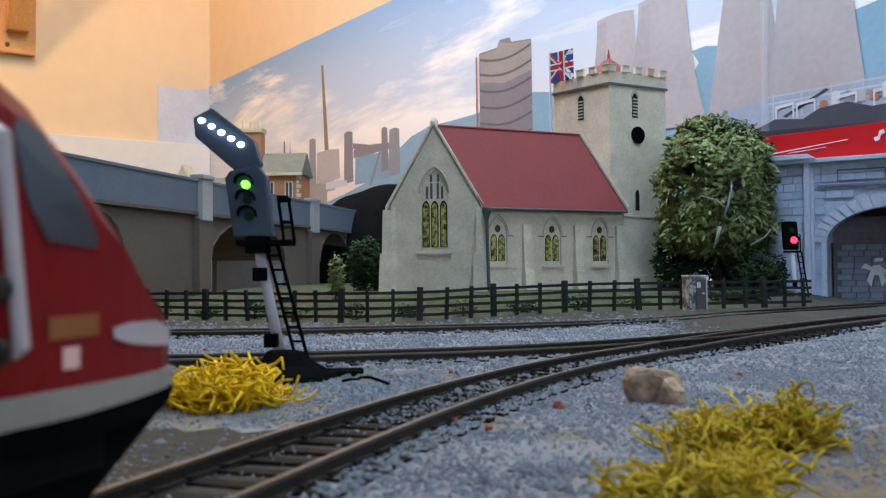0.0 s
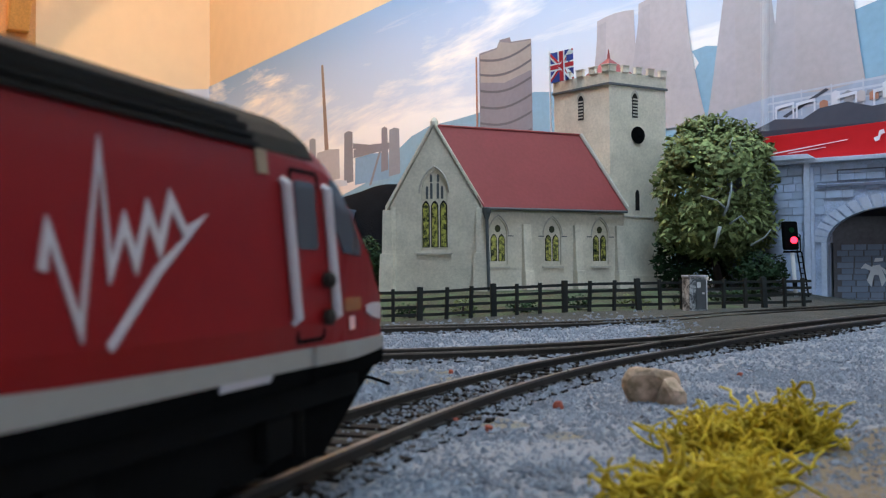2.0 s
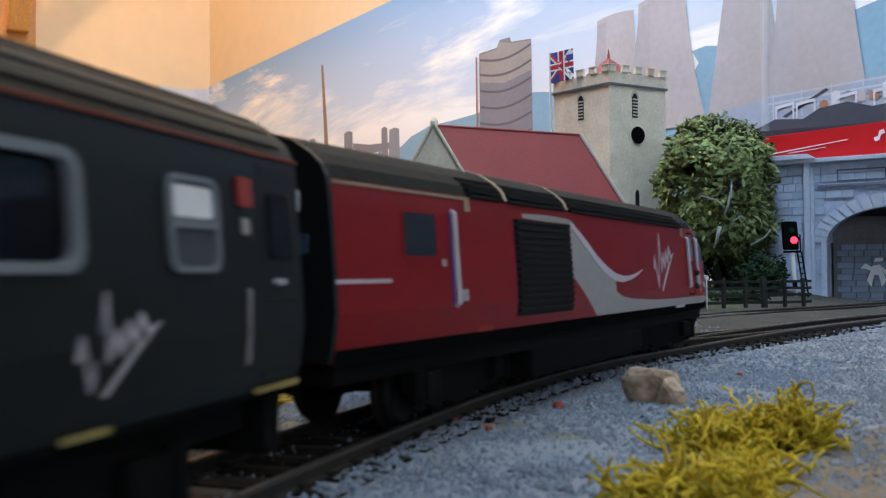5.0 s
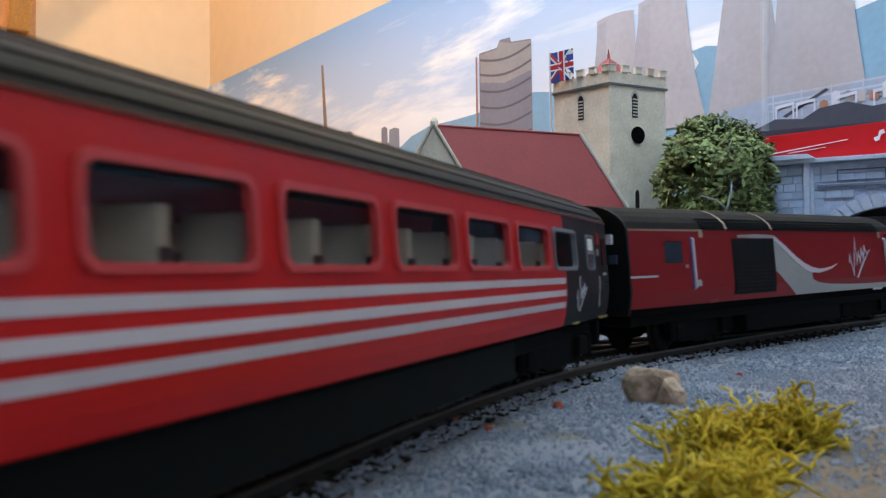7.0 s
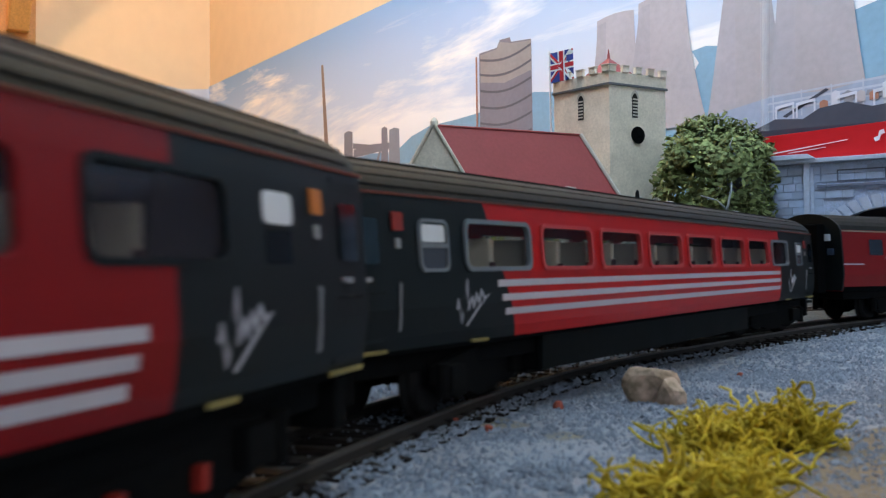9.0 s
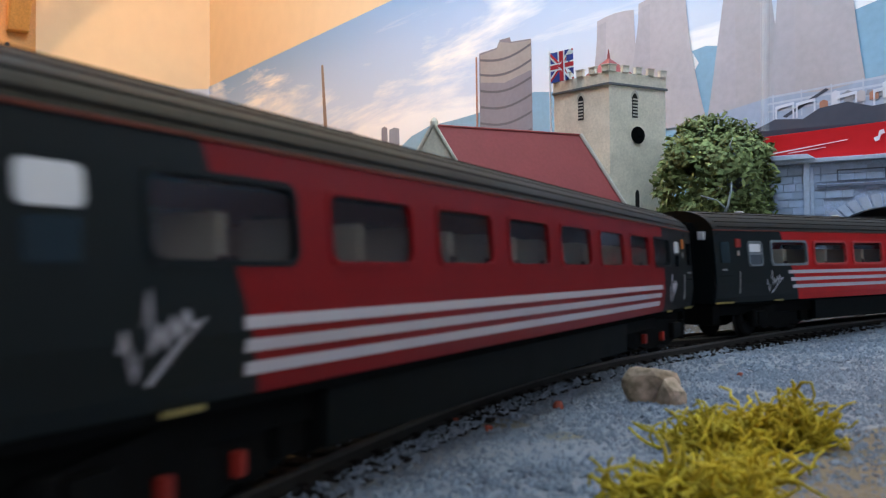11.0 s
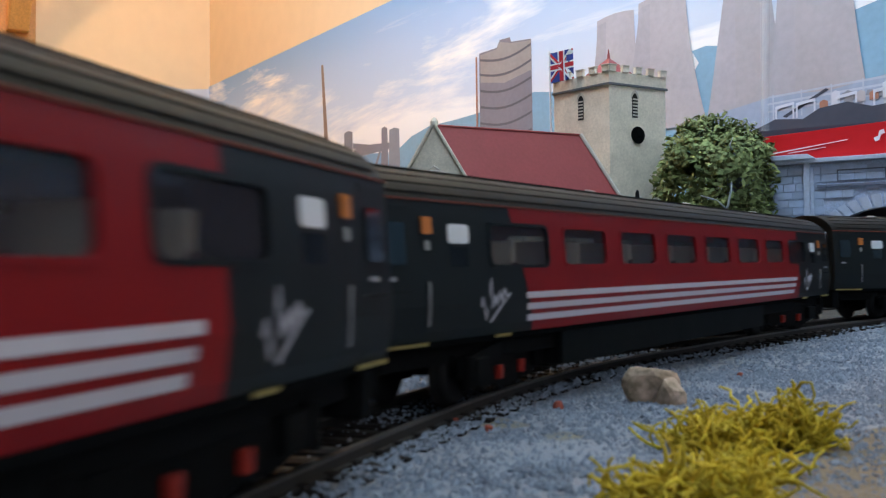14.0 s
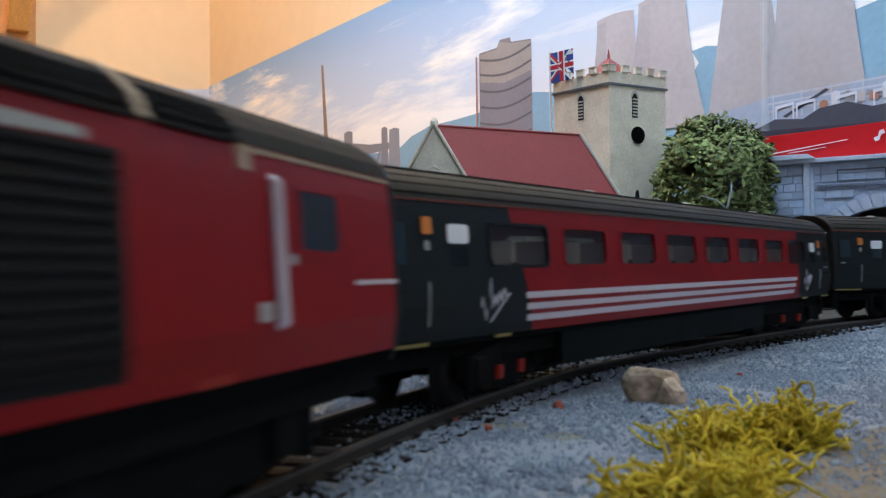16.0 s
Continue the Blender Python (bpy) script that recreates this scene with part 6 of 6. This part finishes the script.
    part("windscreen", g((screen + [(x + 0.6, y, z + 0.5) for x, y, z in screen], [(0, 1, 2, 3), (7, 6, 5, 4), (0, 4, 5, 1), (1, 5, 6, 2), (2, 6, 7, 3), (3, 7, 4, 0)])), "pane_dark", c, "dark raked windscreen")
    # valance, underframe, bogies
    part("valance", g(slab([(84, 13.4), (116.0, 14.8), (112.0, 11.6), (98.5, 2.2), (84, 2.2)], -13.4, 13.4)), "black", c, "black front valance", bevel=0.8)
    part("underframe", g(bx(rear + 2, -15.4, 9.5, 104, 15.4, 14.2)), "under", c, bevel=0.5)
    part("fuel_tank", g(bx(-40, -15.6, 3.4, 38, 15.6, 10)), "under", c, bevel=1.2)
    part("rear_gangway", g(bx(rear - 6, -9, 12, rear, 9, 42)), "black", c, "black corridor gangway", bevel=0.8)
    part("end_lamp", g(bx(rear - 2.2, -12.0, 34.6, rear - 1.2, -9.6, 37.6)), "pane_white", c, "small white lamp box", bevel=0.3)
    part("end_plate", g(bx(rear - 1.8, -13.6, 28.6, rear - 1.2, -10.6, 31.4)), "signal_blue", c, "small blue-grey end plate", bevel=0.3)
    prof = [(y, z) for y, z in pts]
    part("rear_wall", g(slab([(y * 1.005, z + 0.3) for y, z in prof], rear - 1.2, rear - 0.15, lambda p, q, d: (d, p, q))), "charcoal", c, "dark flat rear end wall")
    trucks = [bogie(c, f * u, 34, False) for u in (-67.5, 67.5)]
    VEHICLES.append((c, 67.5, trucks))
    return c


def coach(label, framed):
    """A corridor coach with eight windows a side and seats within."""
    c = thing("coach", label, "railway coach")
    red = "red_bright" if framed else "red"
    front, back = (149.0, -149.0) if framed else (147.0, -151.5)
    if framed:
        wins = [(-115.1 + 28.95 * k, -91.6 + 28.95 * k) for k in range(8)]
        wins[7] = (87.7, 108.5)
        za, zb, slant, right, s_hi, s_lo = 26.6, 35.1, (-96.6, -108.2), 98.0, 23.7, 18.2
    else:
        wins = [(-115.0, -92.0), (-85.0, -63.6), (-55.6, -34.2), (-26.6, -4.6), (2.8, 24.6), (32.0, 54.0), (61.0, 82.6), (89.4, 110.8)]
        za, zb, slant, right, s_hi, s_lo = 27.0, 35.4, (-98.4, -107.2), 101.5, 21.0, 16.3
    for side in (-1, 1):
        fn = on_side(side)
        sx = lambda z: slant[0] + (slant[1] - slant[0]) * (z - 13) / 26
        # lower, window and upper bands of the side, red between the charcoal ends
        for z0, z1, n in ((13.0, 20.0, 3), (20.0, 24.0, 2), (36.6, 39.0, 1)):
            part("side_panel", band(side, (sx(z0), sx(z1)), right, z0, z1, 0.8, 0, n), red, c)
            part("end_panel", band(side, back, (sx(z0), sx(z1)), z0, z1, 0.8, 0, n), "charcoal", c)
            part("end_panel", band(side, right, front, z0, z1, 0.8, 0, n), "charcoal", c)
        flat = lambda u: (lambda z: u)

        def split(e0, e1, mt):
            """The window band between two edges, with its window openings; an opening may run over an edge."""
            inner, over0, over1 = [], None, None
            for a, b in wins:
                if b < e0(30) or a > e1(30):
                    continue
                if a <= e0(30):
                    over0 = b
                elif b >= e1(30):
                    over1 = a
                else:
                    inner.append([(a, za), (b, za), (b, zb), (a, zb)])
            poly = [(e0(24.0), 24.0), (e1(24.0), 24.0)]
            if over1 is not None:
                poly += [(e1(za), za), (over1, za), (over1, zb), (e1(zb), zb)]
            poly += [(e1(36.6), 36.6), (e0(36.6), 36.6)]
            if over0 is not None:
                poly += [(e0(zb), zb), (over0, zb), (over0, za), (e0(za), za)]
            part("window_band", slab(poly, 0, 0.8, fn, inner), mt, c)

        split(flat(back), sx, "charcoal")
        split(sx, flat(right), red)
        split(flat(right), flat(front), "charcoal")
        for a, b in wins:
            pane = part("window", slab(rounded(a - 0.3, za - 0.3, b + 0.3, zb + 0.3, 1.0), 0.45, 0.75, fn), "pane" if framed else "pane_flush", c, "dark tinted side window")
            pane.visible_shadow = False
            mt = ("frame_grey" if b > right or b < slant[0] + 12 else "frame_red") if framed else ("charcoal" if b > right or a < slant[1] else red)
            w = 0.6 if framed else 0.4
            part("frame", slab(rounded(a - w, za - w, b + w, zb + w, 2.0), -0.5 if framed else -0.2, 0.6, fn, [rounded(a + 0.25, za + 0.25, b - 0.25, zb - 0.25, 1.6)]), mt, pane)
        # toilet or vestibule windows and doors
        for e in (-1, 1):
            if framed:
                a, b = sorted((e * 129.4, e * 121.4))
                t = part("toilet_window", slab(rounded(a, 26.4, b, 34.8, 1.0), -0.1, 0.4, fn), "pane_dark", c, "small window with a white upper light")
                part("frame", slab(rounded(a - 0.4, 26.0, b + 0.4, 35.2, 1.6), -0.5, 0.5, fn, [rounded(a + 0.2, 26.6, b - 0.2, 34.6, 1.2)]), "frame_grey", t)
                part("top_light", slab(rounded(a + 0.6, 31.2, b - 0.6, 34.2, 0.6), -0.3, 0.2, fn), "pane_white", t)
                part("glazing_bar", slab([(a, 30.2), (b, 30.2), (b, 31.0), (a, 31.0)], -0.6, 0.2, fn), "frame_grey", t)
            else:
                a, b = (-128.9, -122.2) if e < 0 else (118.4, 125.2)
                part("toilet_window", slab(rounded(a, 31.3, b, 34.9, 0.9), -0.15, 0.4, fn), "pane_white", c, "small white frosted window")
                part("lower_light", slab(rounded(a + 0.4, 26.9, b - 0.4, 30.6, 0.6), -0.05, 0.3, fn), "pane_black", c)
            a, b = sorted((e * 147.6, e * 139.2)) if framed else ((-149.6, -140.4) if e < 0 else (136.6, 145.4))
            post = e * 135.5 if framed else (-135.5 if e < 0 else 131.6)
            d = part("door", slab(rounded(a, 14.2, b, 38.2, 0.6), -0.12, 0.3, fn), "charcoal", c, "charcoal end door")
            part("door_window", slab(rounded(a + 1.6, 27.4, b - 1.6, 34.8, 0.7), -0.3, 0.2, fn), "pane_black", d)
            part("door_handle", slab(rounded(a + 2.2, 24.6, a + 4.2, 25.3, 0.3), -0.7, 0.1, fn), "rail_grey", d)
            part("door_groove", slab([(a + 0.6, 22.6), (b - 0.6, 22.6), (b - 0.6, 22.9), (a + 0.6, 22.9)], -0.25, 0.1, fn), "slot", d)
            part("handrail", handrail(side, post, 16.4, 24.2, 0.2, 0.3), "rail_grey", c, "grey grab rail")
            part("light_box", slab(rounded(post - 1.4, 32.9, post + 1.4, 36.0, 0.3), -0.4, 0.2, fn), "damper" if framed else "orange", c, "small coloured door lamp box")
            part("notice", slab(rounded(post - 0.6, 30.0, post + 0.6, 31.7, 0.2), -0.3, 0.1, fn), "livery_grey", c)
            part("step_edge", band(side, a - 0.8, b + (5.0 if e < 0 else 0.6) if not framed else b + 0.6, 12.9, 13.5, 1.0, 0.7, 1), "step", c, "worn yellow step edge")
            part("step_edge", band(side, *sorted((e * 113, e * 107.5)), 12.9, 13.5, 1.0, 0.6, 1), "step", c)
        for e in (-1, 1):
            u = -118.6 if e < 0 else 108.6
            part("painted_mark", mark(side, u, 16.0, 0.5), "livery_white", c, "small white slanting flourish")
        # three white stripes
        gap = (s_hi - s_lo) / 2
        for k in range(3):
            z = s_hi - gap * k
            part("stripe", band(side, (-104.5 + 1.4 * k) if framed else -102.0 + 0.3 * k, 96.5 if framed else 96.8 - 1.2 * k, z - 0.72, z + 0.60, 0.2, 0.12, 2), "livery_white", c, "white waist stripe")
        part("gutter", band(side, back, front, 38.85, 39.2, 0.6, 0.32, 1), "gutter", c, "thin rust red gutter line")
        part("solebar", band(side, back, front, 12.4, 13.1 if framed else 13.5, 0.4, 0.12, 1), "black", c, "black lower edge")
        part("skirt", band(side, -83.5, 62, 5.0, 13.2, 1.2, -0.9, 3), "skirt", c, "charcoal equipment skirt")
    part("roof", roof_shell(back, front, lift=0.1), "roof_grey", c, "plain dark grey roof", smooth=True)
    for y in (-8.4, -3.4, 3.4, 8.4):
        part("roof_rib", bx(-146, y - 0.35, 44.6 if abs(y) > 5 else 46.0, 145, y + 0.35, 45.5 if abs(y) > 5 else 46.6), "roof_grey", c)
    # raised seams along the shoulders of the roof
    for zz in (40.4, 42.2, 43.8):
        w = float(np.interp(zz, [p[0] for p in ROOF], [p[1] for p in ROOF]))
        for side in (-1, 1):
            part("roof_rib", bx(back + 3, side * w - 0.3, zz - 0.3, front - 3, side * w + 0.3, zz + 0.12), "roof_grey", c)
    for u in (-110, -40, 30, 100):
        part("roof_vent", moved(lathe([(2.2, 46.2), (2.2, 46.9), (1.6, 47.3), (0.3, 47.5)], 10), lambda x, y, z: (x + u, y, z)), "livery_grey", c)
    for e, tip in ((-1, back), (1, front)):
        part("end_wall", slab([(-16, 13), (16, 13), (16.3, 39), (13.2, 42.8), (7, 45.6), (-7, 45.6), (-13.2, 42.8), (-16.3, 39)], tip - e * 0.9, tip, lambda p, q, d: (d, p, q)), "charcoal", c)
        part("gangway", bx(min(tip, tip + e * 4.5), -8, 12, max(tip, tip + e * 4.5), 8, 42), "black", c, "black corridor gangway", bevel=0.6)
        part("end_lamp", bx(min(tip, tip + e * 1.2), -13.2, 35.6, max(tip, tip + e * 1.2), -10.6, 38.6), "pane_white", c, "small white lamp box", bevel=0.3)
        part("headstock", bx(min(tip - e * 1.0, tip - e * 5.0), -15.0, 5.2, max(tip - e * 1.0, tip - e * 5.0), 15.0, 12.3), "under", c, "black buffer beam", bevel=0.5)
        part("coupling", bx(*sorted((e * 140, e * 156))[:1], -2, 6, sorted((e * 140, e * 156))[1], 2, 8), "under", c)
    part("underframe", bx(back + 7, -13.6, 8.4, front - 7, 13.6, 12.1), "under", c, bevel=0.5)
    part("floor_pan", bx(back + 1, -15.6, 12.2, front - 1, 15.6, 14.6), "under", c)
    part("equipment", bx(-83, -14, 4.6, 61, 14, 12.4), "under", c, bevel=0.6)
    rng = random.Random(3)
    for u in np.arange(-112, 116, 14.4):
        for side in (-1, 1):
            part("seat", join(bx(u - 3, side * 4, 14.6, u + 3, side * 14, 20), bx(u - 3.2, side * 4, 14.6, u - 1.6, side * 14, 27.4 + rng.random())), "seat", c, "dark red grey seat")
            part("headrest", bx(u - 3.4, *sorted((side * 5, side * 13.4))[:1], 25.4, u - 1.5, sorted((side * 5, side * 13.4))[1], 32.4), "cream", c, "cream headrest", bevel=0.5)
    for u in np.arange(-104.8, 112, 28.8):
        for side in (-1, 1):
            part("table", bx(u - 3.6, side * 5, 22.4, u + 3.6, side * 14.4, 23.2), "table", c)
    trucks = [bogie(c, u, 34, not framed) for u in (-105, 105)]
    VEHICLES.append((c, 105.0, trucks))
    return c


power_car("deep red power car with raked nose leading the train", False)
coach("bright red coach with charcoal ends, raised window frames and white stripes", True)
dark_coach = coach("deep red coach with charcoal ends, flush windows and white stripes", False)
GAPS = [0.0, 282.4, 595.5, 914.4, 1232.8, 1515.8]


def copy_coach(src):
    """Another coach of the same build, with its own bogies and wheels."""
    made = copy_thing(src, pose(0, 0, 0))
    trucks = [o for o in made.children if o.name.startswith("bogie")]
    trucks.sort(key=lambda o: o.location.x)
    for t in trucks:
        WHEELS.extend(o for o in t.children if o.name.startswith("wheelset"))
    VEHICLES.append((made, 105.0, trucks))
    return made


copy_coach(dark_coach)
copy_coach(dark_coach)
power_car("deep red power car pushing at the rear of the train", True)

RUN_T = [0.0, 0.5, 1.0, 1.5, 2.0, 2.5, 3.0, 3.5, 4.0, 4.2, 6.3, 6.5, 7.0, 7.5, 8.0, 8.5, 9.0, 9.2, 11.3, 11.5, 12.0, 12.5, 13.0, 13.5, 14.0, 14.5, 15.0, 15.5, 16.0]
RUN_S = [-122.2, -112.3, -99.6, -87.2, -71.5, -49.0, -17.8, 22.6, 65.0, 82.2, 259.5, 275.8, 315.6, 354.8, 392.7, 435.5, 482.5, 500.8, 733.9, 761.8, 831.8, 903.7, 977.5, 1053.4, 1128.2, 1205.8, 1285.6, 1367.0, 1446.5]


def run(t):
    """How far the head of the train has come at t, smoothly through the table."""
    i = min(max(int(np.searchsorted(RUN_T, t)) - 1, 0), len(RUN_T) - 2)
    def slope(k):
        a, b = max(k - 1, 0), min(k + 1, len(RUN_T) - 1)
        return (RUN_S[b] - RUN_S[a]) / (RUN_T[b] - RUN_T[a])
    h = RUN_T[i + 1] - RUN_T[i]
    x = (t - RUN_T[i]) / h
    return (RUN_S[i] * (1 + 2 * x) * (1 - x) ** 2 + slope(i) * h * x * (1 - x) ** 2 + RUN_S[i + 1] * x * x * (3 - 2 * x) + slope(i + 1) * h * x * x * (x - 1))


def upright(p, d):
    """A pose at p with x along d, z up."""
    d = d.normalized()
    y = Vector((-d.y, d.x, 0)).normalized()
    z = d.cross(y)
    return Matrix(((d.x, y.x, z.x, p.x / 1000), (d.y, y.y, z.y, p.y / 1000), (d.z, y.z, z.z, p.z / 1000), (0, 0, 0, 1)))


def motions():
    times = [round(0.2 * k, 3) for k in range(81)]
    for (c, reach, trucks), gap in zip(VEHICLES, GAPS):
        rows, turns = [], [[], []]
        for t in times:
            s = run(t) - gap
            a, b = on_track(s - reach), on_track(s + reach)
            m = upright((a + b) / 2, b - a)
            rows.append((t, m))
            for k, e in enumerate((-1, 1)):
                c0, c1 = on_track(s + e * reach - 17), on_track(s + e * reach + 17)
                d = m.to_3x3().inverted() @ (c1 - c0)
                turns[k].append((t, pose(e * reach / 1000, 0, 0, 0, 0, math.degrees(math.atan2(d.y, d.x)))))
        walk(c, rows)
        for tr, rw in zip(sorted(trucks, key=lambda o: o.location.x), turns):
            walk(tr, rw)
    # wheels roll 7 mm a radian
    steps, s0, t = [], run(0.0), 0.0
    marks = [0.0]
    while t < 16.0:
        t = round(t + 1 / 30, 5)
        if run(min(t + 1 / 30, 16.0)) - run(marks[-1]) > 9.0 or t >= 16.0:
            marks.append(min(t, 16.0))
    for w in WHEELS:
        x = w.location.x * 1000
        walk(w, [(t, pose(x / 1000, 0, 0.007, 0, math.degrees((run(t) - s0) / 7.0), 0)) for t in marks])


motions()
